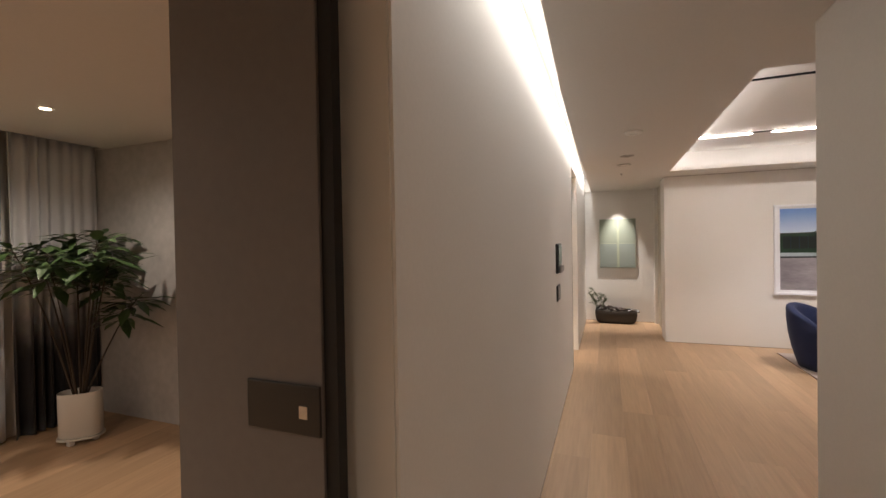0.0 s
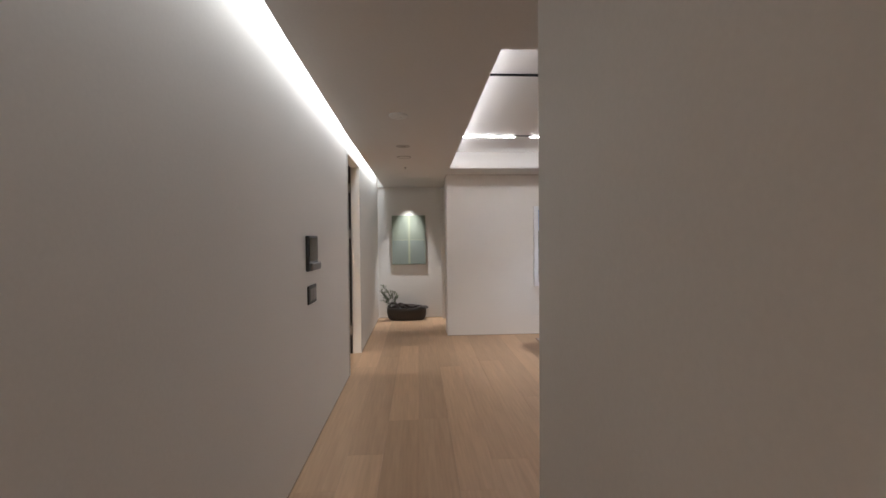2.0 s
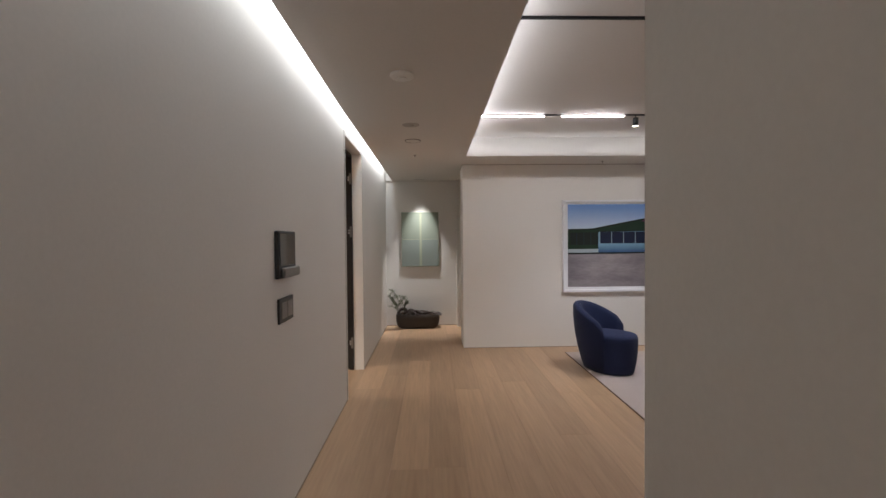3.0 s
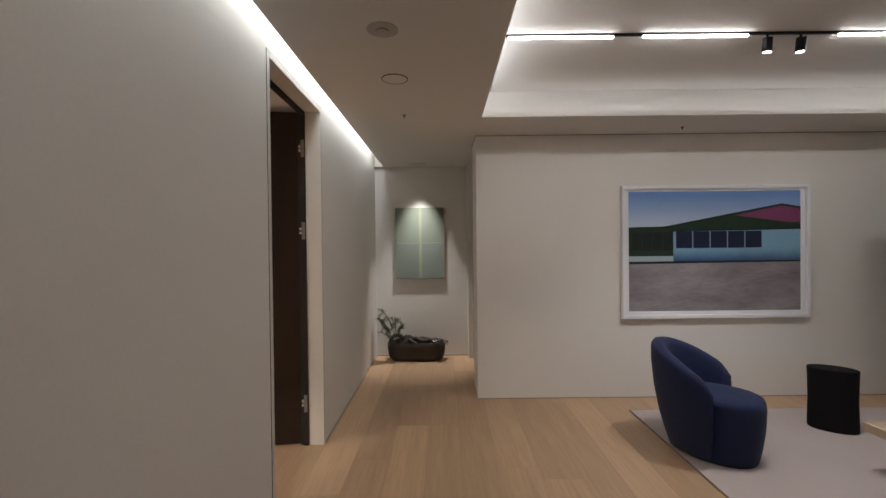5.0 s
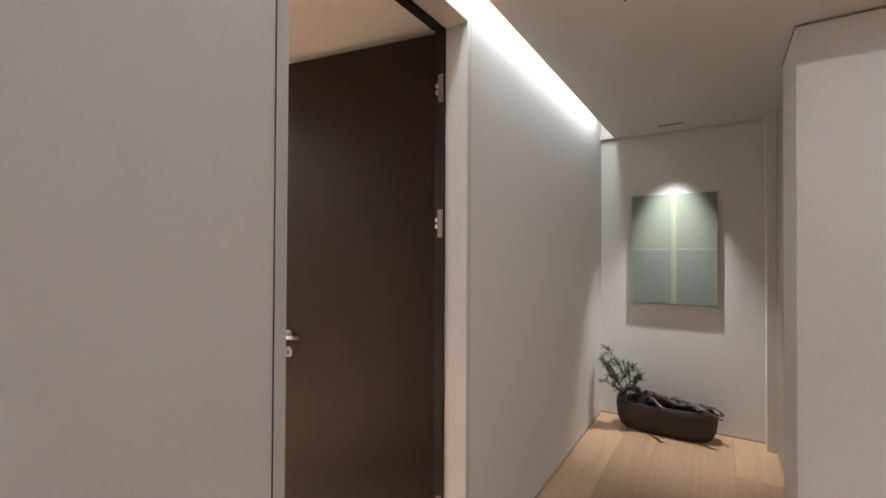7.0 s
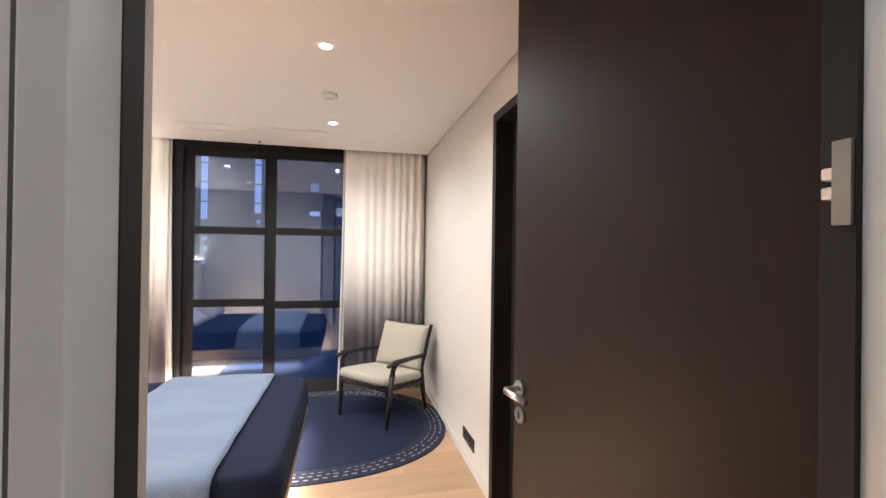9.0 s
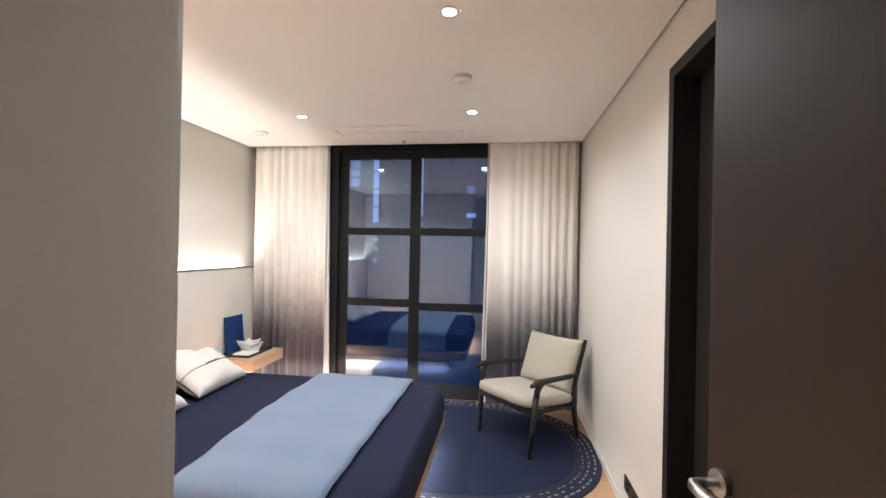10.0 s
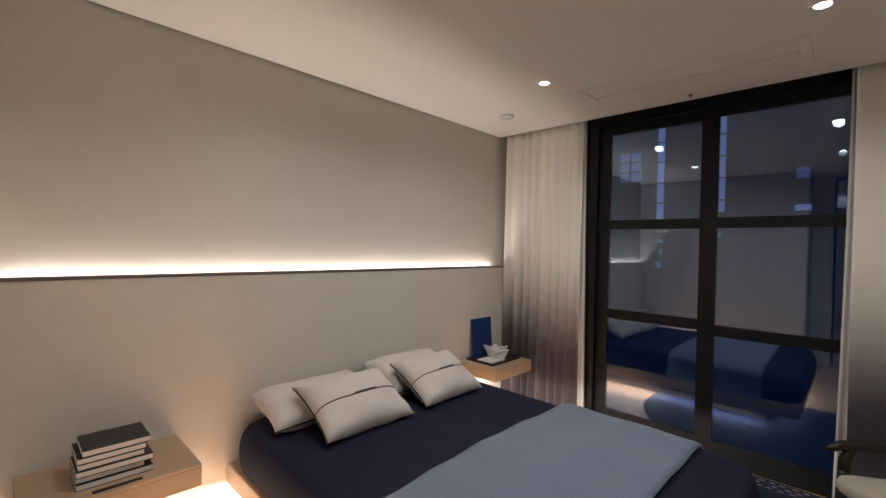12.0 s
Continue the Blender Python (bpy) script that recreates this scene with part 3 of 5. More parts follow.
# switch on the entry wall, socket low on the north wall
switch = thing("light_switch", (-0.42, 6.395, 1.03), "grey metal framed light switch on a beige wall", "switch")
part("frame", slabs([(-0.488, 6.395, 1.078, -0.352, 6.405, 1.092), (-0.488, 6.395, 0.96, -0.352, 6.405, 0.974), (-0.488, 6.395, 0.974, -0.470, 6.405, 1.078), (-0.370, 6.395, 0.974, -0.352, 6.405, 1.078)]), GREY_METAL, switch, "grey metal frame")
for k in range(2):
    part("rocker", cuboid(-0.468 + 0.049 * k, 6.395, 0.976, -0.421 + 0.049 * k, 6.403, 1.076, 0.002), COVER_PLATE, switch, "pale rocker")
socket = thing("wall_socket", (-2.395, 7.625, 0.172), "black double wall socket above the skirting", "socket")
part("plate", cuboid(-2.52, 7.616, 0.132, -2.27, 7.626, 0.210, 0.003), BLACK_PLASTIC, socket)
for x in (-2.455, -2.335):
    cup = part("outlet", rod((x, 7.6145, 0.171), (x, 7.617, 0.171), 0.026, sides=20), BLACK, socket, "round outlet")
    for dx in (-0.009, 0.009):
        part("pin_hole", rod((x + dx, 7.6138, 0.171), (x + dx, 7.6150, 0.171), 0.003, sides=8), STEEL, cup)


# ---------------------------------------------------------------- ceiling fittings
def downlight(x, y):
    ob = thing("downlight", (x, y, H), "small round recessed ceiling downlight, switched on", "ceiling light", "recessed downlights")
    bm = bmesh.new()
    loft([oval(x, y, 0.046, 0.046, H - 0.001, 28), oval(x, y, 0.045, 0.045, H - 0.004, 28), oval(x, y, 0.030, 0.030, H - 0.004, 28), oval(x, y, 0.027, 0.027, H - 0.001, 28)], False, False, bm)
    part("trim_ring", bm, WHITE, ob, "white ring")
    lens = part("lens", disc(x, y, H - 0.003, H - 0.0005, 0.027), LAMP_LENS, ob, "glowing lens")
    lens.visible_shadow = False


# The last three fittings are unseen, added to go with the hall's extra lamps.
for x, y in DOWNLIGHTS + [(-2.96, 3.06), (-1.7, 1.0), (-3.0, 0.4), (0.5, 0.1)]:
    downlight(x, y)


def detector(x, y, r, h, label, z=H, mat=WHITE):
    ob = thing("smoke_detector", (x, y, z), label, "detector", "ceiling detectors")
    bm = loft([oval(x, y, r, r, z, 32), oval(x, y, r, r, z - h * 0.45, 32), oval(x, y, r * 0.9, r * 0.9, z - h * 0.75, 32), oval(x, y, r * 0.62, r * 0.62, z - h, 32)])
    part("body", bm, mat, ob, "plastic body")
    part("sensor_ring", disc(x, y, z - h - 0.006, z - h + 0.001, r * 0.4, 24), GREY_METAL if r < 0.045 else mat, ob, "sensor")


detector(-2.465, 6.695, 0.052, 0.03, "round white smoke detector on the ceiling")
detector(-3.485, 4.854, 0.058, 0.02, "round white ceiling detector beside the headboard wall")
detector(0.60, 5.34, 0.072, 0.022, "round white smoke detector on the corridor ceiling")
detector(0.595, 6.44, 0.072, 0.006, "flat round greige cover on the corridor ceiling", mat=COVER_PLATE)


def sprinkler(x, y):
    ob = thing("sprinkler", (x, y, H), "tiny ceiling sprinkler head", "sprinkler", "ceiling sprinklers")
    part("collar", disc(x, y, H - 0.004, H, 0.016, 16), GREY_METAL, ob)
    part("head", disc(x, y, H - 0.022, H - 0.004, 0.005, 10, r1=0.009), GREY_METAL, ob)


for x, y in ((-3.862, 6.027), (-1.083, 7.19), (0.576, 7.73), (2.92, 8.148)):
    sprinkler(x, y)

speaker = thing("ceiling_speaker", (0.585, 7.02, H), "flush round ceiling cover with a dark rim", "ceiling speaker")
part("rim", loft([oval(0.585, 7.02, 0.078, 0.078, H, 36), oval(0.585, 7.02, 0.078, 0.078, H - 0.004, 36), oval(0.585, 7.02, 0.073, 0.073, H - 0.004, 36), oval(0.585, 7.02, 0.073, 0.073, H, 36)], False, False), GAP, speaker, "dark rim")
part("cover", disc(0.585, 7.02, H - 0.003, H, 0.073, 36), CEILING, speaker)

vent = thing("ceiling_spot_slot", (0.57, 9.68, H), "narrow slot lamp in the ceiling over the picture", "ceiling light")
part("frame", slabs([(0.47, 9.655, H - 0.004, 0.67, 9.664, H), (0.47, 9.696, H - 0.004, 0.67, 9.705, H), (0.47, 9.664, H - 0.004, 0.48, 9.696, H), (0.66, 9.664, H - 0.004, 0.67, 9.696, H)]), WHITE, vent)
part("slot", cuboid(0.48, 9.664, H - 0.002, 0.66, 9.696, H - 0.0005), BLACK, vent, "dark slot").visible_shadow = False

aircon = thing("ceiling_air_conditioner", (-3.53, 6.06, H), "flush white ceiling air conditioner with a long outlet", "air conditioner")
part("panel", slabs([(-3.72, 5.50, H - 0.010, -3.36, 5.54, H), (-3.72, 6.60, H - 0.010, -3.36, 6.64, H), (-3.40, 5.54, H - 0.010, -3.36, 6.60, H), (-3.72, 5.54, H - 0.010, -3.63, 6.60, H)]), BRIGHTENED_CEILING, aircon, "white rim")
part("flap", cuboid(-3.625, 5.545, H - 0.012, -3.53, 6.595, H - 0.004, 0.003), BRIGHTENED_CEILING, aircon, "closed outlet flap")
part("grille", cuboid(-3.525, 5.545, H - 0.006, -3.405, 6.595, H - 0.001), BRIGHTENED_CEILING, aircon, "intake cover")

# ---------------------------------------------------------------- bed
bed = thing("bed", (-2.40, 5.5, 0), "low oak platform bed with a navy sheet", "bed")
part("base", cuboid(-3.205, 4.486, 0.130, -1.615, 6.535, 0.228, 0.006), OAK_FURNITURE, bed, "pale oak platform")
part("plinth", cuboid(-3.0, 4.60, 0.0, -1.80, 6.30, 0.130), GAP, bed, "dark recessed plinth")


def soft_box(x0, y0, z0, x1, y1, z1, r, puff, nu=44, nv=56, wob=0.004):
    """A mattress: rounded corners and edges and a slightly uneven, domed top."""
    cx, cy = (x0 + x1) / 2, (y0 + y1) / 2
    a, b = (x1 - x0) / 2, (y1 - y0) / 2
    rings = []
    prof = [(0.0, 0.97), (0.06, 1.0), (0.25, 1.008), (0.55, 1.008), (0.78, 0.998), (0.90, 0.985), (0.97, 0.962), (1.0, 0.925)]
    for h, k in prof:
        z = z0 + (z1 - z0) * h
        rings.append([(p[0], p[1], z + (0.003 * math.sin(9 * p[0] + 4 * p[1]) if 0.1 < h else 0)) for p in oval(cx, cy, a * k if k > 0.98 else a - (1 - k) * 0.6, b * k if k > 0.98 else b - (1 - k) * 0.6, z, 96, 14)])
    top = rings[-1]
    for k in (0.82, 0.6, 0.35, 0.12):
        rings.append([(cx + (p[0] - cx) * k, cy + (p[1] - cy) * k, z1 + puff * (1 - k * k) + wob * math.sin(7 * p[0] * k + 3.1) * math.cos(5 * p[1] * k)) for p in top])
    return loft(rings)


part("mattress", soft_box(-3.185, 4.50, 0.226, -1.632, 6.545, 0.435, 0.05, 0.012), NAVY_SHEET, bed, "mattress under a navy fitted sheet", smooth=True)

throw = thing("bed_throw", (-2.40, 5.9, 0.45), "pale blue woollen throw laid across the navy bed", "blanket")
bm = bmesh.new()
rows = []
prof = []
for k in range(9):
    prof.append((-3.205 - 0.012 * math.sin(k), 0.22 + k * 0.024))
prof += [(-3.195, 0.425), (-3.175, 0.443), (-3.14, 0.451)]
for k in range(1, 30):
    prof.append((-3.14 + (3.14 - 1.66) * k / 30, 0.455 + 0.004 * math.sin(k * 0.9)))
prof += [(-1.645, 0.450), (-1.615, 0.440), (-1.597, 0.418), (-1.590, 0.385)]
for k in range(1, 8):
    prof.append((-1.589 + 0.006 * math.sin(k * 1.1), 0.385 - k * 0.024))
n = len(prof)
for i, (x, z) in enumerate(prof):
    row = []
    for j in range(25):
        v = j / 24
        s = i / (n - 1)
        y = 5.565 + 0.03 * s + (0.715 - 0.01 * s) * v + 0.018 * math.sin(3.0 * s * math.pi) * (1 - v) + 0.012 * math.sin(4 * s + 1) * v - 0.02 * s * v
        lift = 0.003 * math.sin(11 * v + 5 * s) + (0.006 if 0 < j < 24 else 0.0)
        row.append(bm.verts.new((x, y, z + lift)))
    rows.append(row)
hems = [[tuple(row[j].co) for row in rows] for j in (0, 24)]
for r0, r1 in zip(rows, rows[1:]):
    for j in range(24):
        bm.faces.new((r0[j], r0[j + 1], r1[j + 1], r1[j]))
cloth = part("cloth", bm, THROW, throw, smooth=True)
mod = cloth.modifiers.new("thickness", "SOLIDIFY")
mod.thickness, mod.offset = 0.008, 1.0
for edge_points in hems:
    part("hem", tube(edge_points, 0.0045, 6), THROW, throw, "stitched throw edge", smooth=True)


def pillow(p_bl, p_br, p_tl, thick, label, zip_line, seed, piped):
    """A stuffed pillow over three corners: two along the lower edge and one at the top."""
    bl, br, tl = Vector(p_bl), Vector(p_br), Vector(p_tl)
    ux, uy = (br - bl), (tl - bl)
    w, h = ux.length, uy.length
    ux.normalize()
    nz = ux.cross(uy).normalized()
    uy = nz.cross(ux)
    if nz.z < 0:
        nz = -nz
    centre = bl + ux * (w / 2) + uy * (h / 2)
    ob = new("pillow")
    ob.matrix_basis = Matrix((ux.to_4d(), uy.to_4d(), nz.to_4d(), (0, 0, 0, 1))).transposed()
    ob.matrix_basis.translation = centre
    mb = Matrix.Identity(4)
    for r_ in range(3):
        mb[r_][0], mb[r_][1], mb[r_][2], mb[r_][3] = ux[r_], uy[r_], nz[r_], centre[r_]
    ob.matrix_basis = mb
    tagged(ob, label, "pillow", "pillows on the bed")
    rnd = random.Random(seed)
    ph = rnd.uniform(0, 6)
    n = 26

    def at(u, v, side):
        pinch = 1 - 0.075 * (1 - abs(v) ** 2.2) * abs(u) ** 3
        pinch2 = 1 - 0.075 * (1 - abs(u) ** 2.2) * abs(v) ** 3
        t = max(0.0, (1 - u ** 4)) ** 0.55 * max(0.0, (1 - v ** 4)) ** 0.55
        z = side * thick / 2 * t * (1 + 0.10 * math.sin(4 * u + ph) * math.cos(3 * v + ph)) + 0.006 * math.sin(9 * u * v + ph) * t
        return Vector((u * w / 2 * pinch, v * h / 2 * pinch2, z))

    bm = bmesh.new()
    for side in (1, -1):
        g = [[bm.verts.new(at(-1 + 2 * i / n, -1 + 2 * j / n, side)) for j in range(n + 1)] for i in range(n + 1)]
        for i in range(n):
            for j in range(n):
                bm.faces.new((g[i][j], g[i + 1][j], g[i + 1][j + 1], g[i][j + 1]))
    bmesh.ops.remove_doubles(bm, verts=bm.verts, dist=0.0008)
    part("cushion", bm, LINEN, ob, local=True, smooth=True)
    if zip_line:
        pts = [at(-1 + 2 * i / 24, -0.10 + 0.012 * math.sin(i * 0.4), 1) + Vector((0, 0, 0.002)) for i in range(25)]
        part("trim_cord", tube(pts, [0.0028] * 25, 6), PIPING, ob, "thin dark cord across the cushion", local=True)
        part("cord_loop", tube([p + Vector((0, 0.006, 0.003)) for p in pts[10:17]], [0.0032] * 7, 6), PIPING, ob, "dark cord loop", local=True)
        part("piping", tube([at(-1, -1 + 2 * i / 16, 1) for i in range(17)], [0.0045] * 17, 6), PIPING, ob, "dark edge piping", local=True)
    if piped:
        part("piping", tube([at(-1 + 2 * i / 24, -1, 1) for i in range(25)], [0.005] * 25, 6), PIPING, ob, "dark edge piping", local=True)
    return ob


pillow((-1.70, 4.86, 0.478), (-2.36, 4.84, 0.478), (-1.74, 4.54, 0.570), 0.15, "large linen pillow lying against the headboard panel", False, 1, True)
pillow((-2.42, 4.84, 0.48), (-3.04, 4.84, 0.48), (-2.46, 4.53, 0.61), 0.15, "large linen pillow leaning on the headboard panel", False, 2, True)
pillow((-1.83, 5.11, 0.470), (-2.37, 5.11, 0.470), (-1.875, 4.77, 0.640), 0.145, "pale linen cushion with a dark cord, leaning on a pillow", True, 3, False)
pillow((-2.47, 5.09, 0.470), (-2.99, 5.08, 0.470), (-2.54, 4.77, 0.645), 0.145, "pale linen cushion with a dark cord, leaning on a pillow", True, 4, False)


# ---------------------------------------------------------------- nightstands and what stands on them
def nightstand(x0, x1):
    ob = thing("nightstand", ((x0 + x1) / 2, 4.67, 0.355), "floating oak nightstand fixed to the headboard panel", "nightstand", "nightstands")
    part("top", cuboid(x0, 4.482, 0.430, x1, 4.858, 0.445, 0.003), OAK_FURNITURE, ob)
    part("side", cuboid(x0, 4.482, 0.354, x0 + 0.02, 4.8395, 0.4298, 0.001), OAK_FURNITURE, ob)
    part("side", cuboid(x1 - 0.02, 4.482, 0.354, x1, 4.8395, 0.4298, 0.001), OAK_FURNITURE, ob)
    part("drawer_front", cuboid(x0, 4.84, 0.352, x1, 4.858, 0.4298, 0.0015), OAK_FURNITURE, ob)
    part("bottom", cuboid(x0 + 0.0205, 4.482, 0.354, x1 - 0.0205, 4.84, 0.366), OAK_FURNITURE, ob)
    return ob


stand = nightstand(-1.387, -0.83)
part("pull_slot", cuboid(-1.185, 4.812, 0.4445, -1.03, 4.836, 0.4462, 0.0005), BLACK, stand, "dark finger slot")
nightstand(-3.92, -3.42)


def book(x0, y0, z0, x1, y1, h, cover, label, spine="back"):
    ob = thing("book", ((x0 + x1) / 2, (y0 + y1) / 2, z0), label, "book", "books on the nightstand")
    part("page_block", cuboid(x0 + 0.001, y0 + 0.006, z0 + 0.003, x1 - 0.001, y1 - 0.0005, z0 + h - 0.003), PAPER, ob, "white page block")
    part("cover", slabs([(x0, y0, z0, x1, y1, z0 + 0.003), (x0, y0, z0 + h - 0.003, x1, y1, z0 + h), (x0, y0, z0 + 0.003, x1, y0 + 0.006, z0 + h - 0.003)]), cover, ob)
    return ob


z = 0.4455
for dx, dy, w, d, h in ((0.000, 0.000, 0.240, 0.180, 0.027), (-0.014, 0.002, 0.212, 0.172, 0.024), (0.000, 0.004, 0.240, 0.178, 0.027),
                        (-0.012, 0.003, 0.206, 0.172, 0.025), (-0.010, 0.002, 0.214, 0.175, 0.026), (0.004, 0.000, 0.212, 0.176, 0.027)):
    cx = -1.108 - dx
    h *= 0.9
    book(cx - w / 2, 4.600 + dy, z, cx + w / 2, 4.600 + dy + d, h, COVER, "black softcover book with white page edges in a stack")
    z += h + 0.0006

tray = thing("tray", (-3.68, 4.63, 0.4455), "flat black tray on the oak nightstand", "tray")
part("plate", cuboid(-3.875, 4.50, 0.4458, -3.495, 4.775, 0.452, 0.002), COVER, tray)
part("rim", slabs([(-3.875, 4.50, 0.452, -3.495, 4.506, 0.464), (-3.875, 4.769, 0.452, -3.495, 4.775, 0.464), (-3.875, 4.506, 0.452, -3.869, 4.769, 0.464), (-3.501, 4.506, 0.452, -3.495, 4.769, 0.464)]), COVER, tray)
note = thing("notebook", (-3.61, 4.67, 0.452), "pale grey closed notebook lying in the tray", "notebook")
part("cover", cuboid(-3.705, 4.60, 0.4522, -3.515, 4.745, 0.466, 0.002), PAPER, note)
blue = thing("blue_book", (-3.68, 4.52, 0.452), "blue hardback book standing against the wall panel", "book")
tilt = pose(-3.68, 4.531, 0.4525, 5)
bm = cuboid(-0.128, -0.014, 0.0, 0.128, 0.0, 0.325, 0.0015)
bm.transform(tilt)
part("cover", bm, BLUE_COVER, blue)
bm = cuboid(-0.126, -0.0125, 0.3252, 0.126, -0.0015, 0.3275)
bm.transform(tilt)
part("page_block", bm, PAPER, blue, "white page edge")


def paper_boat(x, y, z, s, turn):
    ob = thing("paper_boat", (x, y, z), "small folded white paper boat", "paper boat", "paper boats on the tray")
    m = pose(x, y, z, 0, 0, turn) @ Matrix.Diagonal((s * 0.85, s, s * 1.25, 1))
    bm = bmesh.new()
    for side in (-1, 1):
        vs = [bm.verts.new(m @ Vector(p)) for p in ((-0.55, 0, 0), (0.55, 0, 0), (1.0, 0.05 * side, 0.62), (0, 0.34 * side, 0.45), (-1.0, 0.05 * side, 0.62))]
        bm.faces.new((vs[0], vs[1], vs[2], vs[3]))
        bm.faces.new((vs[0], vs[3], vs[4]))
    hull = part("hull", bm, PAPER, ob)
    mod = hull.modifiers.new("thickness", "SOLIDIFY")
    mod.thickness = 0.0015
    bm = bmesh.new()
    for side in (-1, 1):
        vs = [bm.verts.new(m @ Vector(p)) for p in ((-0.42, 0.10 * side, 0.35), (0.42, 0.10 * side, 0.35), (0, 0.01 * side, 0.72))]
        bm.faces.new(vs)
    sail = part("sail", bm, PAPER, ob)
    mod = sail.modifiers.new("thickness", "SOLIDIFY")
    mod.thickness = 0.0015


paper_boat(-3.745, 4.61, 0.4525, 0.125, 128)
paper_boat(-3.665, 4.70, 0.4665, 0.105, 120)

# ---------------------------------------------------------------- bedroom rug and armchair
rug = thing("rug_bedroom", (-3.2, 6.53, 0), "rounded navy rug with a border of pale dashes", "rug")
CX, CY, RA, RB, PW = -3.2, 6.53, 0.862, 1.094, 2.35
part("border", loft([oval(CX, CY, RA, RB, 0.0, 120, PW), oval(CX, CY, RA, RB, 0.008, 120, PW), oval(CX, CY, RA - 0.004, RB - 0.004, 0.010, 120, PW)]), RUG_BORDER, rug, "dark rug edge")
part("field", loft([oval(CX, CY, RA - 0.17, RB - 0.17, 0.010, 120, PW), oval(CX, CY, RA - 0.172, RB - 0.172, 0.0125, 120, PW)], closed_bottom=False), RUG_NAVY, rug, "navy pile")
bm = bmesh.new()
for ring, off in enumerate((0.040, 0.080, 0.118)):
    pts = oval(CX, CY, RA - off, RB - off, 0, 720, PW)
    length = 0.0
    nxt = 0.02 * ring
    for k in range(720):
        p, q = Vector(pts[k]), Vector(pts[(k + 1) % 720])
        step = (q - p).length
        if length >= nxt and step > 1e-5:
            d = (q - p).normalized()
            nrm = Vector((-d.y, d.x, 0))
            w = (0.0055, 0.0045, 0.0028)[ring]
            lng = (0.015, 0.014, 0.013)[ring] * (0.8 + 0.4 * random.random())
            z = 0.0128
            vs = [bm.verts.new(p + d * a + nrm * b + Vector((0, 0, z))) for a, b in ((-lng, -w), (lng, -w), (lng, w), (-lng, w))]
            bm.faces.new(vs)
            nxt = length + 2 * lng + (0.022, 0.022, 0.020)[ring] * (0.8 + 0.5 * random.random()) * (2.4 if random.random() < 0.3 else 1.0)
        length += step
dash = part("dashes", bm, RUG_DASH, rug, "rows of pale woven dashes")
tagged(dash, kind="stuff")
mod = dash.modifiers.new("thickness", "SOLIDIFY")
mod.thickness = 0.002

# local frame: the chair looks along -y, its seat centre above the origin
armchair = thing("armchair", (-3.39, 7.15, 0.012), "dark wooden armchair with cream seat and back cushions on a rug", "chair", rz=43)
armchair.scale = (1, 1, 0.93)


def leg(name, p0, p1, r0, r1):
    return part(name, tube([p0, ((p0[0] + p1[0]) / 2, (p0[1] + p1[1]) / 2, (p0[2] + p1[2]) / 2), p1], [r0, (r0 + r1) / 2 * 1.06, r1], 12), CHAIR_WOOD, armchair, local=True, smooth=True)


for sx in (-1, 1):
    leg("front_leg", (sx * 0.265, -0.262, 0.0), (sx * 0.280, -0.222, 0.44), 0.014, 0.022)
    part("arm_knee", tube([(sx * 0.280, -0.222, 0.43), (sx * 0.284, -0.215, 0.49), (sx * 0.288, -0.185, 0.535), (sx * 0.289, -0.13, 0.548)], [0.022, 0.022, 0.021, 0.015], 12), CHAIR_WOOD, armchair, local=True, smooth=True)
    leg("back_leg", (sx * 0.225, 0.295, 0.0), (sx * 0.238, 0.205, 0.42), 0.015, 0.025)
    leg("back_post", (sx * 0.238, 0.195, 0.36), (sx * 0.246, 0.350, 0.792), 0.023, 0.015)
    bm = tube([(sx * 0.292, -0.285, 0.535), (sx * 0.292, -0.22, 0.552), (sx * 0.288, -0.05, 0.548), (sx * 0.27, 0.13, 0.535), (sx * 0.245, 0.262, 0.525)], [0.014, 0.024, 0.021, 0.019, 0.016], 12)
    part("armrest", bm, CHAIR_WOOD, armchair, local=True, smooth=True)
    part("side_rail", tube([(sx * 0.278, -0.22, 0.33), (sx * 0.238, 0.22, 0.28)], [0.016, 0.016], 10), CHAIR_WOOD, armchair, local=True, smooth=True)
part("front_rail", cuboid(-0.275, -0.252, 0.30, 0.275, -0.226, 0.345, 0.006), CHAIR_WOOD, armchair, local=True)
part("back_rail", cuboid(-0.235, 0.208, 0.27, 0.235, 0.230, 0.305, 0.006), CHAIR_WOOD, armchair, local=True)
part("top_rail", tube([(-0.246, 0.345, 0.765), (-0.12, 0.357, 0.769), (0.0, 0.361, 0.771), (0.12, 0.357, 0.769), (0.246, 0.345, 0.765)], 0.013, 10), CHAIR_WOOD, armchair, local=True, smooth=True)
for k in range(5):
    x = -0.16 + 0.08 * k
    part("back_slat", tube([(x, 0.225, 0.30), (x, 0.357, 0.768)], 0.008, 8), CHAIR_WOOD, armchair, local=True, smooth=True)


def cushion_mesh(w, d, t, m, crown=0.25):
    rings = []
    for h, k in ((0.0, 0.90), (0.10, 0.97), (0.3, 1.0), (0.6, 1.0), (0.85, 0.975), (0.96, 0.93)):
        rings.append(oval(0, 0, w / 2 * k, d / 2 * k, t * h, 64, 6.5))
    for k in (0.8, 0.55, 0.3, 0.1):
        rings.append([(p[0] / 0.93 * k, p[1] / 0.93 * k, t * (1 + crown * (1 - k ** 2)) - t * 0.02) for p in rings[5]])
    bm = loft(rings)
    bm.transform(m)
    return bm


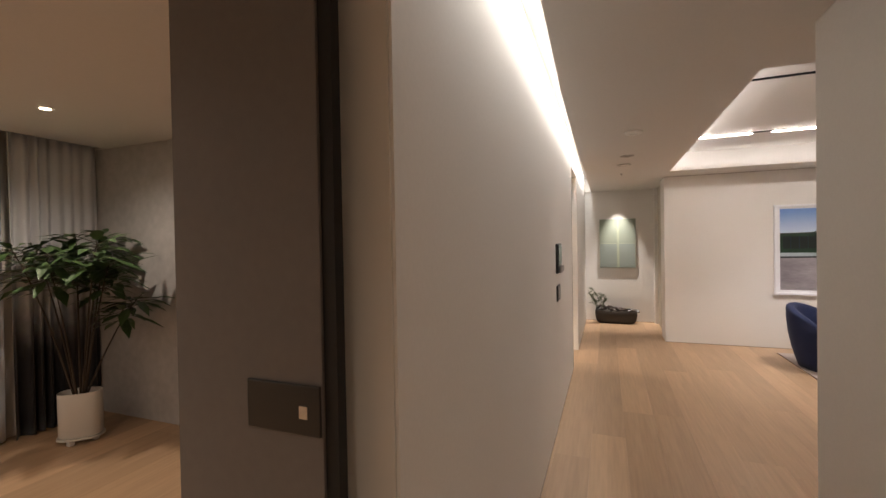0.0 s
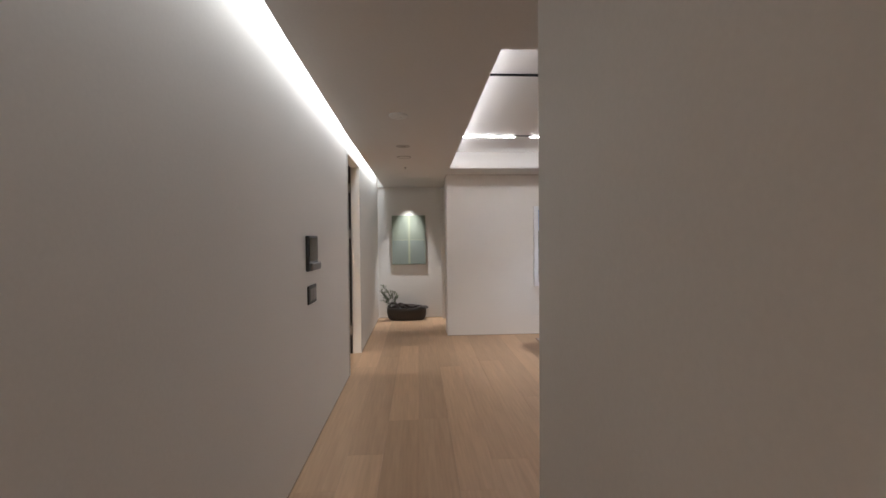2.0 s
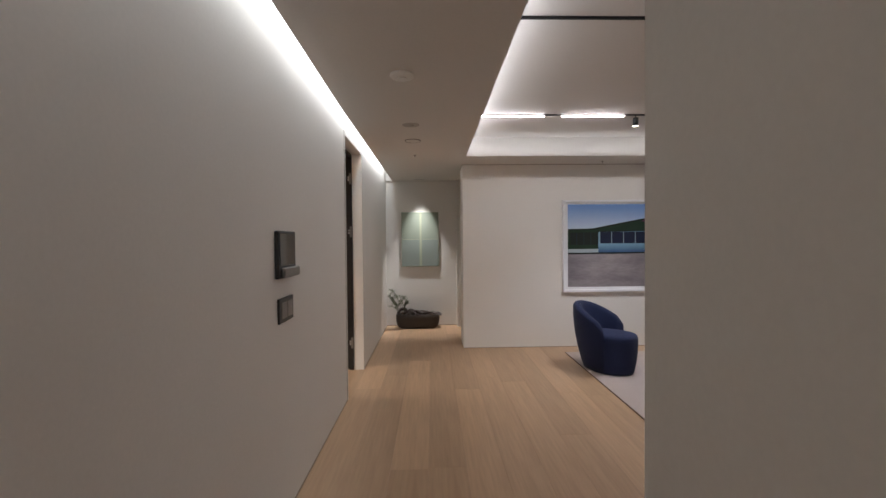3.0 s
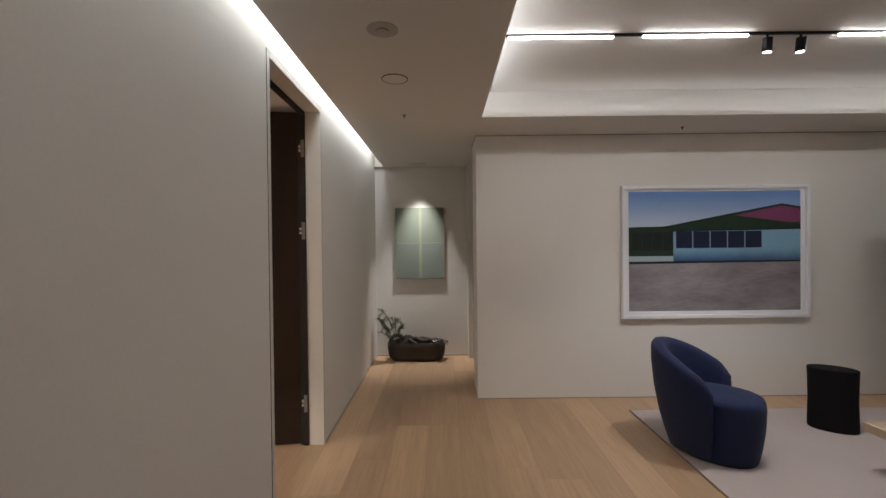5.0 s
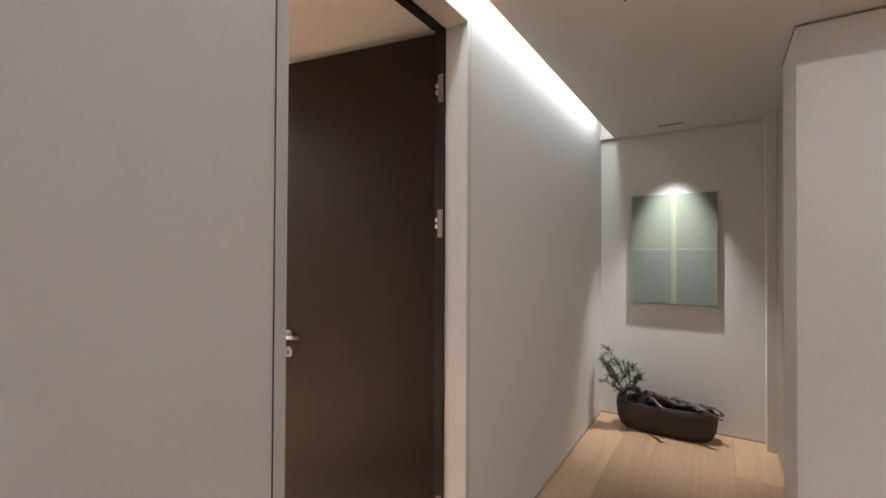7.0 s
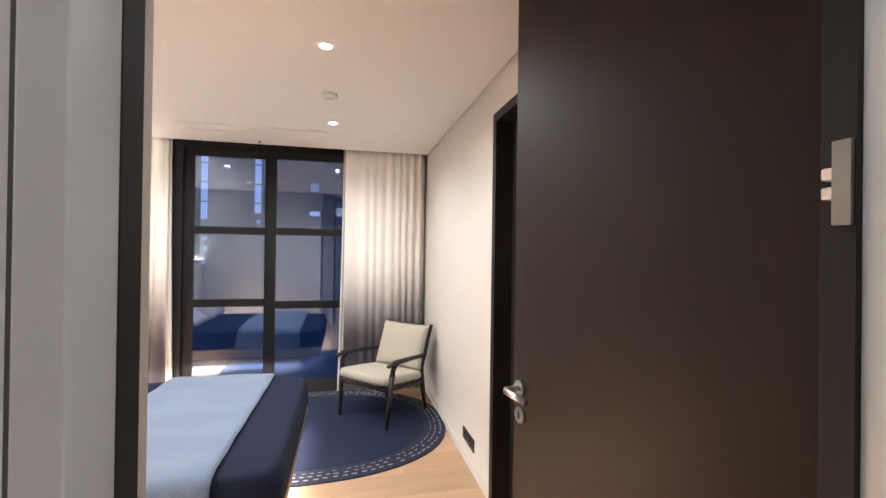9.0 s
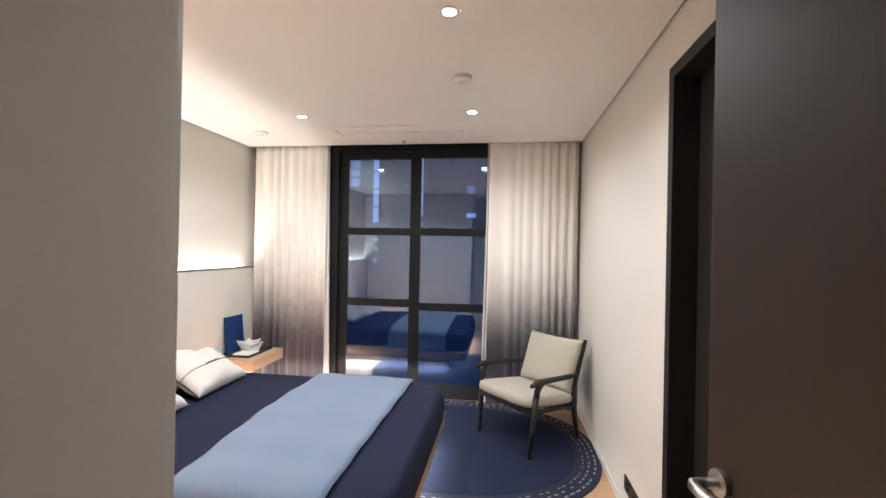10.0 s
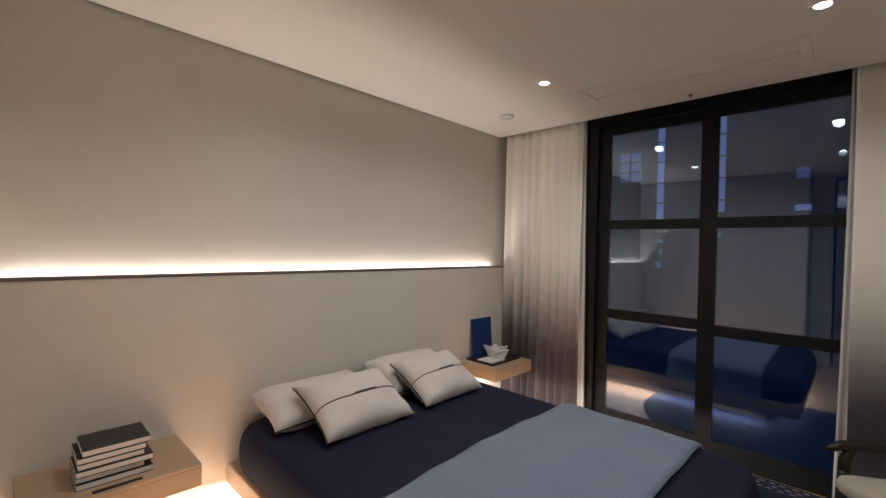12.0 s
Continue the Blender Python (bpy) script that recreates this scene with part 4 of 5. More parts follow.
def stuffed_square(w, h, thick, m, seed):
    """A stuffed back cushion with pinched corners and a few pulled creases."""
    ph = random.Random(seed).uniform(0, 6)
    n = 28
    bm = bmesh.new()
    for side in (1, -1):
        g = []
        for i in range(n + 1):
            u = -1 + 2 * i / n
            col = []
            for j in range(n + 1):
                v = -1 + 2 * j / n
                t = max(0.0, 1 - u ** 6) ** 0.5 * max(0.0, 1 - v ** 6) ** 0.5
                crease = 0.006 * math.sin(16 * (v - 0.4 * u) + ph) * abs(u) ** 4 * t
                col.append(bm.verts.new((u * w / 2 * (1 - 0.05 * (1 - v * v) * u * u), v * h / 2 * (1 - 0.05 * (1 - u * u) * v * v), side * thick / 2 * t * (1 - 0.25 * (u * u + v * v) / 2) + crease)))
            g.append(col)
        for i in range(n):
            for j in range(n):
                bm.faces.new((g[i][j], g[i + 1][j], g[i + 1][j + 1], g[i][j + 1]))
    bmesh.ops.remove_doubles(bm, verts=bm.verts, dist=0.0008)
    bm.transform(m)
    return bm


part("seat_cushion", cushion_mesh(0.55, 0.54, 0.078, pose(0, -0.045, 0.336, -6, 0, 0), 0.10), CREAM, armchair, "cream seat cushion", local=True, smooth=True)
part("back_cushion", stuffed_square(0.52, 0.43, 0.13, pose(0, 0.238, 0.588, 72, 0, 0), 4), CREAM, armchair, "cream back cushion", local=True, smooth=True)

# ---------------------------------------------------------------- corridor fittings
phone = thing("door_intercom", (0, 5.02, 1.35), "black wall intercom screen with a silver bar below", "intercom")
part("body", cuboid(0.0, 4.885, 1.235, 0.022, 5.148, 1.475, 0.008), BLACK_PLASTIC, phone)
part("screen", cuboid(0.022, 4.905, 1.30, 0.0245, 5.130, 1.462, 0.001), DARK_SCREEN, phone, "dark glossy screen")
part("bar", cuboid(0.022, 4.915, 1.238, 0.042, 5.158, 1.290, 0.009, 4), GREY_METAL, phone, "silver bar")
sw = thing("light_switch", (0, 5.02, 1.07), "black double light switch on an off-white wall", "switch")
part("plate", cuboid(0.0, 4.915, 1.008, 0.012, 5.125, 1.135, 0.004), BLACK_PLASTIC, sw)
for k in range(2):
    part("rocker", cuboid(0.012, 4.945 + 0.082 * k, 1.03, 0.0155, 5.021 + 0.082 * k, 1.113, 0.002), GREY_METAL, sw, "dark grey rocker")

# end of the corridor: green picture and planter
art = thing("green_picture", (0.56, 9.90, 1.44), "square pale green abstract picture, a cross of light lines", "picture")
X0, X1, Z0, Z1, YF = 0.255, 0.872, 0.985, 1.885, 9.888
GREENS = [material("sage_wash", (0.265, 0.300, 0.225), 0.8, second=(0.235, 0.265, 0.225), scale=3.0, grain=0.02, grain_scale=60, bump=0.06),
          material("blue_green_wash", (0.235, 0.270, 0.235), 0.8, second=(0.215, 0.245, 0.225), scale=3.0, grain=0.02, grain_scale=60, bump=0.06)]
CROSS = material("pale_green_line", (0.44, 0.46, 0.31), 0.8, scale=6)
part("canvas", cuboid(X0, YF, Z0, X1, 9.918, Z1, 0.002), material("canvas_edge", (0.33, 0.36, 0.29), 0.85, scale=8), art)
XC, ZC = 0.573, 1.436
for i, (xa, xb) in enumerate(((X0 + 0.012, XC - 0.004), (XC + 0.004, X1 - 0.012))):
    for j, (za, zb) in enumerate(((Z0 + 0.012, ZC - 0.003), (ZC + 0.003, Z1 - 0.008))):
        part("field", cuboid(xa, YF - 0.0012, za, xb, YF + 0.001, zb), GREENS[1 - j], art, "washed green field")
HALO = material("soft_green_band", (0.33, 0.355, 0.255), 0.8, second=(0.29, 0.315, 0.24), scale=5, grain=0.05, grain_scale=70)
for dx in (-0.022, 0.004):
    part("soft_band", cuboid(XC + dx, YF - 0.0018, Z0 + 0.012, XC + dx + 0.0185, YF + 0.001, Z1 - 0.008), HALO, art, "soft pale green band")
part("line", cuboid(XC - 0.0028, YF - 0.001, Z0 + 0.012, XC + 0.004, YF + 0.001, Z1 - 0.008), CROSS, art, "pale upright line")
part("line", cuboid(X0 + 0.012, YF - 0.0015, ZC - 0.003, X1 - 0.012, YF + 0.001, ZC + 0.003), CROSS, art, "pale level line")

planter = thing("planter", (0.52, 9.74, 0), "long oval bronze planter on the floor", "planter")
rings = [oval(0.52, 9.74, a, b, z, 56, 2.8) for z, a, b in ((0.0, 0.29, 0.095), (0.02, 0.318, 0.108), (0.08, 0.345, 0.122), (0.16, 0.355, 0.127), (0.222, 0.352, 0.125), (0.226, 0.346, 0.121), (0.222, 0.338, 0.115), (0.16, 0.336, 0.112))]
part("bowl", loft(rings, closed_top=False), PLANTER, planter, smooth=True)
part("soil", loft([oval(0.52, 9.74, 0.337, 0.113, 0.185, 40, 2.8), oval(0.52, 9.74, 0.30, 0.09, 0.205, 40, 2.8)]), SOIL, planter, "dark soil")
rnd = random.Random(5)
drift = thing("driftwood", (0.55, 9.74, 0.2), "gnarled dark driftwood lying across the planter", "driftwood")
for k in range(7):
    x = 0.28 + k * 0.085
    pts = [Vector((x - 0.10, 9.74 + rnd.uniform(-0.06, 0.05), 0.205 + rnd.uniform(0, 0.02))), Vector((x - 0.03, 9.72 + rnd.uniform(-0.05, 0.06), 0.275 + rnd.uniform(-0.01, 0.03) - 0.006 * k)),
           Vector((x + 0.05, 9.72 + rnd.uniform(-0.06, 0.06), 0.265 + rnd.uniform(-0.01, 0.03) - 0.006 * k)), Vector((x + 0.12, 9.73 + rnd.uniform(-0.08, 0.06), 0.212 + rnd.uniform(0, 0.02)))]
    bm = tube(pts, [0.012, 0.026, 0.022, 0.008], 9)
    bmesh.ops.subdivide_edges(bm, edges=bm.edges, cuts=2, use_grid_fill=True)
    for v in bm.verts:
        v.co += noise.noise_vector(v.co * 34) * 0.028
    part("branch", bm, DRIFTWOOD, drift, smooth=True)
for a, b, c in (((0.60, 9.70, 0.235), (0.74, 9.64, 0.275), (0.90, 9.58, 0.215)), ((0.42, 9.70, 0.24), (0.46, 9.60, 0.275), (0.55, 9.53, 0.225)), ((0.32, 9.74, 0.24), (0.40, 9.70, 0.31), (0.52, 9.73, 0.26))):
    bm = tube([a, b, c], [0.020, 0.017, 0.006], 9)
    bmesh.ops.subdivide_edges(bm, edges=bm.edges, cuts=2, use_grid_fill=True)
    for v in bm.verts:
        v.co += noise.noise_vector(v.co * 24) * 0.020
    part("branch", bm, DRIFTWOOD, drift, smooth=True)


def leaf_blade(bm, p, d, length, width, up=Vector((0, 0, 1)), droop=0.25):
    """A pointed leaf of three bent segments."""
    d = d.normalized()
    side = d.cross(up)
    side = side.normalized() if side.length > 1e-4 else Vector((1, 0, 0))
    mids, prev = [], None
    for k, (f, w) in enumerate(((0, 0.12), (0.3, 0.85), (0.6, 1.0), (1.0, 0.05))):
        c = p + d * length * f - Vector((0, 0, 1)) * droop * length * f * f
        cur = (bm.verts.new(c - side * width / 2 * w), bm.verts.new(c + Vector((0, 0, -0.08 * width)) * (1 if 0 < k < 3 else 0)), bm.verts.new(c + side * width / 2 * w))
        if prev:
            bm.faces.new((prev[0], prev[1], cur[1], cur[0]))
            bm.faces.new((prev[1], prev[2], cur[2], cur[1]))
        prev = cur


twigs = thing("planter_twig", (0.27, 9.72, 0.2), "feathery grey-green twig growing from the planter", "plant")
rnd = random.Random(11)
bm_l = bmesh.new()


def sprig(base, tip, needles, thick):
    """A bent stem with narrow leaves along its outer part."""
    mid = (base + tip) / 2 + Vector((rnd.uniform(-0.02, 0.02), rnd.uniform(-0.02, 0.02), 0.035))
    part("stem", tube([base, mid, tip], [thick, thick * 0.7, thick * 0.4], 5), STEM, twigs, "thin brown stem")
    for j in range(needles):
        f = 0.4 + 0.6 * j / needles
        p = base * (1 - f) ** 2 + mid * 2 * f * (1 - f) + tip * f * f
        out = (tip - base).normalized() * 0.8 + Vector((rnd.uniform(-1, 1), rnd.uniform(-1, 1), rnd.uniform(-0.7, 0.8)))
        leaf_blade(bm_l, p, out, rnd.uniform(0.032, 0.070), 0.010, droop=0.15)
    return mid


for dx, dy, dz in ((-0.14, -0.10, 0.40), (-0.19, -0.12, 0.27), (-0.12, -0.13, 0.15), (-0.01, -0.08, 0.32), (0.05, -0.06, 0.18)):
    base = Vector((0.285 + rnd.uniform(-0.012, 0.012), 9.71 + rnd.uniform(-0.01, 0.01), 0.20))
    tip = base + Vector((dx, dy, dz))
    mid = sprig(base, tip, 44, 0.004)
    for k in range(5):
        start = mid.lerp(tip, 0.1 + 0.17 * k)
        sprig(start, start + Vector((dx * 0.35 + rnd.uniform(-0.05, 0.05), rnd.uniform(-0.08, 0.05), rnd.uniform(-0.02, 0.11))), 22, 0.002)
tagged(part("foliage", bm_l, GREY_LEAF, twigs, "narrow grey-green leaves"), kind="stuff")

# ---------------------------------------------------------------- living room
picture = thing("large_picture", (3.33, 8.36, 1.32), "large white-framed photograph of a low house under blue sky", "picture")
PX0, PX1, PZ0, PZ1 = 2.475, 4.165, 0.727, 1.925
bars = [(PX0, 8.320, PZ0, PX1, 8.368, PZ0 + 0.030), (PX0, 8.320, PZ1 - 0.030, PX1, 8.368, PZ1), (PX0, 8.320, PZ0 + 0.030, PX0 + 0.030, 8.368, PZ1 - 0.030), (PX1 - 0.030, 8.320, PZ0 + 0.030, PX1, 8.368, PZ1 - 0.030)]
for b in bars:
    part("frame_bar", cuboid(*b, 0.002), FRAME_WHITE, picture, "white lacquered frame bar")
part("mount", cuboid(PX0 + 0.03, 8.345, PZ0 + 0.03, PX1 - 0.03, 8.35, PZ1 - 0.03), FRAME_WHITE, picture, "white mount")
IX0, IX1, IZ0, IZ1 = 2.540, 4.092, 0.792, 1.872
PHOTO_SKY = vertical_blend("photo_sky", (0.62, 0.72, 0.84), (0.13, 0.26, 0.58), 0.12, 0.58, 0.35, 0.0, 0.02)
PHOTO_GROUND = material("photo_gravel", (0.05, 0.04, 0.065), 0.35, second=(0.50, 0.45, 0.46), scale=2.4, grain=0.10, grain_scale=22, stretch=(0.7, 1, 2.4))
PHOTO_GREEN = material("photo_green", (0.010, 0.030, 0.016), 0.35, second=(0.020, 0.050, 0.026), scale=5)
PHOTO_PINK = material("photo_pink", (0.26, 0.05, 0.16), 0.35, second=(0.17, 0.04, 0.11), scale=6)
PHOTO_BLUE = vertical_blend("photo_pale_blue", (0.035, 0.085, 0.24), (0.24, 0.44, 0.60), -0.10, 0.05, 0.35, 0.0, 0.04)
PHOTO_GLASS = material("photo_dark_blue", (0.012, 0.022, 0.075), 0.35, second=(0.006, 0.010, 0.028), scale=6)
PHOTO_WHITE = material("photo_white", (0.42, 0.50, 0.54), 0.35)
PHOTO_DARK = material("photo_dark", (0.012, 0.018, 0.016), 0.35)


def photo(name, outline, layer, mat, label=""):
    """A flat patch of the printed photograph; the outline is in shares of its width and height from the lower left."""
    y = 8.3447 - 0.0004 * layer
    bm = bmesh.new()
    bm.faces.new([bm.verts.new((IX0 + (IX1 - IX0) * u, y, IZ0 + (IZ1 - IZ0) * v)) for u, v in outline])
    bmesh.ops.triangulate(bm, faces=bm.faces)
    part(name, bm, mat, picture, label)


photo("photo_sky", [(0, 0.40), (1, 0.40), (1, 1), (0, 1)], 0, PHOTO_SKY, "clear blue sky")
photo("photo_ground", [(0, 0), (1, 0), (1, 0.405), (0, 0.405)], 1, PHOTO_GROUND, "grey gravel yard")
photo("photo_wing", [(0, 0.46), (0.26, 0.46), (0.26, 0.70), (0, 0.70)], 2, PHOTO_GREEN, "dark green wing")
photo("photo_wall", [(0.26, 0.415), (1, 0.415), (1, 0.68), (0.26, 0.68)], 2, PHOTO_BLUE, "pale blue house wall")
photo("photo_plinth", [(0, 0.415), (0.26, 0.415), (0.26, 0.46), (0, 0.46)], 3, PHOTO_WHITE, "white plinth")
photo("photo_shadow", [(0, 0.395), (1, 0.405), (1, 0.42), (0, 0.415)], 4, PHOTO_DARK, "dark line at the ground")
photo("photo_roof", [(0.0, 0.695), (0.21, 0.70), (0.89, 0.885), (1, 0.86), (1, 0.68), (0.26, 0.665), (0.0, 0.68)], 5, PHOTO_GREEN, "dark green roof")
photo("photo_gable", [(0.62, 0.795), (0.89, 0.872), (1, 0.847), (1, 0.735), (0.93, 0.735), (0.84, 0.752), (0.74, 0.775)], 6, PHOTO_PINK, "magenta gable")
photo("photo_eave", [(0, 0.702), (0.21, 0.708), (0.89, 0.892), (1, 0.866), (1, 0.850), (0.89, 0.876), (0.22, 0.694), (0, 0.690)], 7, PHOTO_DARK, "dark roof edge")
photo("photo_eave", [(0.24, 0.675), (1, 0.690), (1, 0.676), (0.24, 0.664)], 9, PHOTO_DARK, "dark line under the roof")
for k in range(5):
    u = 0.275 + k * 0.101
    photo("photo_window", [(u, 0.525), (u + 0.094, 0.525), (u + 0.094, 0.665), (u, 0.665)], 7, PHOTO_GLASS, "dark window")
    photo("photo_mullion", [(u - 0.005, 0.525), (u - 0.001, 0.525), (u - 0.001, 0.67), (u - 0.005, 0.67)], 8, PHOTO_WHITE)
for k in range(4):
    u = 0.02 + k * 0.06
    photo("photo_window", [(u, 0.51), (u + 0.052, 0.51), (u + 0.052, 0.66), (u, 0.66)], 7, PHOTO_DARK, "dark window")
    photo("photo_mullion", [(u + 0.053, 0.51), (u + 0.057, 0.51), (u + 0.057, 0.66), (u + 0.053, 0.66)], 8, PHOTO_GLASS)

grey_rug = thing("rug_living", (4.1, 6.6, 0), "mauve-grey low-pile rug under the seats", "rug")
part("field", cuboid(2.418, 5.056, 0.0, 5.744, 8.054, 0.012, 0.003), RUG_GREY, grey_rug, "mauve-grey pile")
BINDING = material("brown_rug_binding", (0.22, 0.16, 0.125), 0.95, scale=12, grain=0.1, grain_scale=150)
for b in ((2.412, 5.05, 0, 2.418, 8.06, 0.010), (5.744, 5.05, 0, 5.75, 8.06, 0.010), (2.418, 5.05, 0, 5.744, 5.056, 0.010), (2.418, 8.054, 0, 5.744, 8.06, 0.010)):
    part("binding", cuboid(*b), BINDING, grey_rug, "dark sewn rug edge")

tub = thing("tub_chair", (2.63, 7.35, 0.012), "rounded navy boucle tub chair on the rug", "armchair", rz=-43)


def tub_shell():
    """Back and arms in one curved shell, highest at the back, leaning out towards the top; the chair looks along +x."""
    rings = []
    n = 46
    for i in range(n + 1):
        a = radians(74 + (286 - 74) * i / n)
        f = abs(i / n - 0.5) * 2
        top = 0.765 - 0.225 * f ** 1.9 - (0.06 * ((f - 0.86) / 0.14) ** 2.5 if f > 0.86 else 0.0)
        fade = 1.0 if f < 0.94 else math.sqrt(max(0.0, 1 - ((f - 0.94) / 0.06) ** 2)) * 0.8 + 0.2
        th = 0.105 * fade
        ring = []
        for h in (0.0, 0.12, 0.3, 0.55, 0.8, 0.93):
            z = 0.02 + h * (top - 0.02)
            r = 0.245 + 0.125 * (1 - (1 - h) ** 2.2)
            ring.append((r * 1.12 * math.cos(a), r * math.sin(a), z))
        r = 0.285 + 0.085
        zc = top
        ring[-1] = ((r - 0.003) * 1.12 * math.cos(a), (r - 0.003) * math.sin(a), zc - 0.045)
        ring.append(((r - 0.009) * 1.12 * math.cos(a), (r - 0.009) * math.sin(a), zc - 0.022))
        ring.append(((r - 0.022) * 1.12 * math.cos(a), (r - 0.022) * math.sin(a), zc - 0.007))
        ring.append(((r - th * 0.5) * 1.12 * math.cos(a), (r - th * 0.5) * math.sin(a), zc))
        ring.append(((r - th + 0.016) * 1.12 * math.cos(a), (r - th + 0.016) * math.sin(a), zc - 0.012))
        for h in (0.92, 0.75, 0.55, 0.3, 0.0):
            z = 0.02 + h * (top - 0.02)
            r = 0.245 + 0.125 * (1 - (1 - h) ** 2.2) - th
            ring.append((r * 1.12 * math.cos(a), r * math.sin(a), z))
        rings.append(ring)
    return loft(rings)


shell = tub_shell()
shell.transform(Matrix.Diagonal((0.83, 0.83, 0.94, 1)))
part("back_shell", shell, NAVY_BOUCLE, tub, "curved navy back", local=True, smooth=True)
rings = []
for z, k in ((0.0, 0.84), (0.03, 0.875), (0.12, 0.93), (0.22, 0.975), (0.36, 1.0), (0.405, 0.985), (0.428, 0.95), (0.438, 0.88), (0.444, 0.6), (0.446, 0.25)):
    rings.append(oval(0.075, 0, 0.318 * k, 0.272 * k, z, 56, 2.3))
seat = loft(rings)
seat.transform(Matrix.Diagonal((0.83, 0.83, 0.92, 1)))
part("seat", seat, NAVY_BOUCLE, tub, "rounded navy seat", local=True, smooth=True)

stool = thing("side_table", (3.755, 7.655, 0.012), "black oval drum side table on the rug", "side table")
rings = [oval(3.755, 7.655, 0.150 * k, 0.098 * k, 0.012 + (z - 0.012) * 0.92, 56, 2.2, radians(-35)) for z, k in ((0.012, 0.97), (0.02, 0.99), (0.10, 0.985), (0.25, 0.96), (0.42, 0.98), (0.492, 1.0), (0.50, 0.99), (0.502, 0.97))]
part("drum", loft(rings[:6]), BLACK_WOOD, stool, smooth=False)
part("top", loft(rings[5:]), BLACK_WOOD, stool, "flat black top")

table = thing("coffee_table", (4.1, 6.6, 0.012), "low pale oak coffee table on the rug", "table")
part("tabletop", cuboid(3.42, 6.15, 0.250, 4.75, 7.08, 0.305, 0.004), OAK_FURNITURE, table)
for x, y in ((3.82, 6.90), (3.82, 6.33), (4.45, 6.90), (4.45, 6.33)):
    part("leg", cuboid(x - 0.04, y - 0.04, 0.012, x + 0.04, y + 0.04, 0.250, 0.004), OAK_FURNITURE, table)


def potted_plant(name, at, pot, height, spread, leaves, leaf_len, leaf_w, seed, label, stems=6, low=0.45, lean=(0, 0), shoot=None):
    rnd = random.Random(seed)
    x, y = at
    ob = thing(name, (x, y, pot), label, "plant")
    bm_l = bmesh.new()
    for k in range(stems + (1 if shoot else 0)):
        bm_s = bmesh.new()
        a = 2 * math.pi * (k + rnd.random() * 0.6) / stems
        base = Vector((x + 0.04 * math.cos(a), y + 0.03 * math.sin(a), pot))
        r = spread * rnd.uniform(0.45, 1.0)
        tip = Vector((x + lean[0] + r * math.cos(a), y + lean[1] + r * math.sin(a) * 0.7, pot + height * rnd.uniform(0.72, 1.0)))
        if k == stems:
            tip = Vector(shoot)
        mid = base * 0.45 + tip * 0.55
        mid.z = pot + (tip.z - pot) * 0.72
        pts = [base * (1 - f) ** 2 + mid * 2 * f * (1 - f) + tip * f * f for f in [i / 8 for i in range(9)]]
        tube(pts, [0.009 - 0.0008 * i for i in range(9)], 6, bm_s)
        for j in range(leaves):
            f = low + (1 - low) * (j + rnd.random()) / leaves
            p = base * (1 - f) ** 2 + mid * 2 * f * (1 - f) + tip * f * f
            b = rnd.uniform(0, 2 * math.pi)
            out = Vector((math.cos(b), math.sin(b), rnd.uniform(-0.25, 0.55)))
            q = p + out * rnd.uniform(0.03, 0.12)
            tube([p, q], [0.0025, 0.0015], 4, bm_s)
            leaf_blade(bm_l, q, out, leaf_len * rnd.uniform(0.65, 1.15), leaf_w * rnd.uniform(0.7, 1.1), droop=rnd.uniform(0.1, 0.5))
        part("stem", bm_s, STEM, ob, "slim brown stem")
    tagged(part("foliage", bm_l, LEAF, ob, "pointed green leaves"), kind="stuff")
    return ob


pot2 = thing("plant_pot", (5.05, 7.88, 0), "dark round plant pot by the wall", "plant pot")
part("body", loft([oval(5.05, 7.88, r, r, z, 36) for z, r in ((0, 0.15), (0.02, 0.16), (0.38, 0.19), (0.40, 0.188), (0.39, 0.172), (0.33, 0.168))]), PLANTER, pot2, smooth=True)
potted_plant("tall_plant", (5.05, 7.88), 0.33, 1.42, 0.46, 110, 0.125, 0.088, 7, "leafy green indoor plant by the living-room wall", 8, 0.5, (-0.08, 0))

# tracks in the ceiling recess
for y, name in ((7.04, "a"), (5.18, "b")):
    track = thing("light_track", (3.0, y, 2.66), "slim black magnetic light track in the ceiling recess" if name == "a" else "slim empty black light track in the ceiling recess", "light track")
    part("rail", cuboid(1.02, y - 0.009, 2.648, 5.05, y + 0.009, 2.6605), BLACK_METAL, track)
    if name == "a":
        for x in (1.578, 2.382, 3.55, 4.45):
            bar = part("light_bar", cuboid(x - 0.312, y - 0.008, 2.637, x + 0.312, y + 0.008, 2.648), LED, track, "glowing linear lamp")
            bar.visible_shadow = False
for x in (2.81, 3.01):
    spot = thing("track_spotlight", (x, 7.04, 2.648), "small black cylinder spotlight hung from the track", "spotlight", "track spotlights")
    part("neck", rod((x, 7.04, 2.625), (x, 7.04, 2.648), 0.007, sides=10), BLACK_METAL, spot)
    part("can", rod((x, 7.036, 2.625), (x, 7.045, 2.545), 0.026, sides=24), BLACK_METAL, spot)
    part("lens", rod((x, 7.0452, 2.5455), (x, 7.0454, 2.5435), 0.021, sides=20), LAMP_LENS, spot, "glowing lens").visible_shadow = False

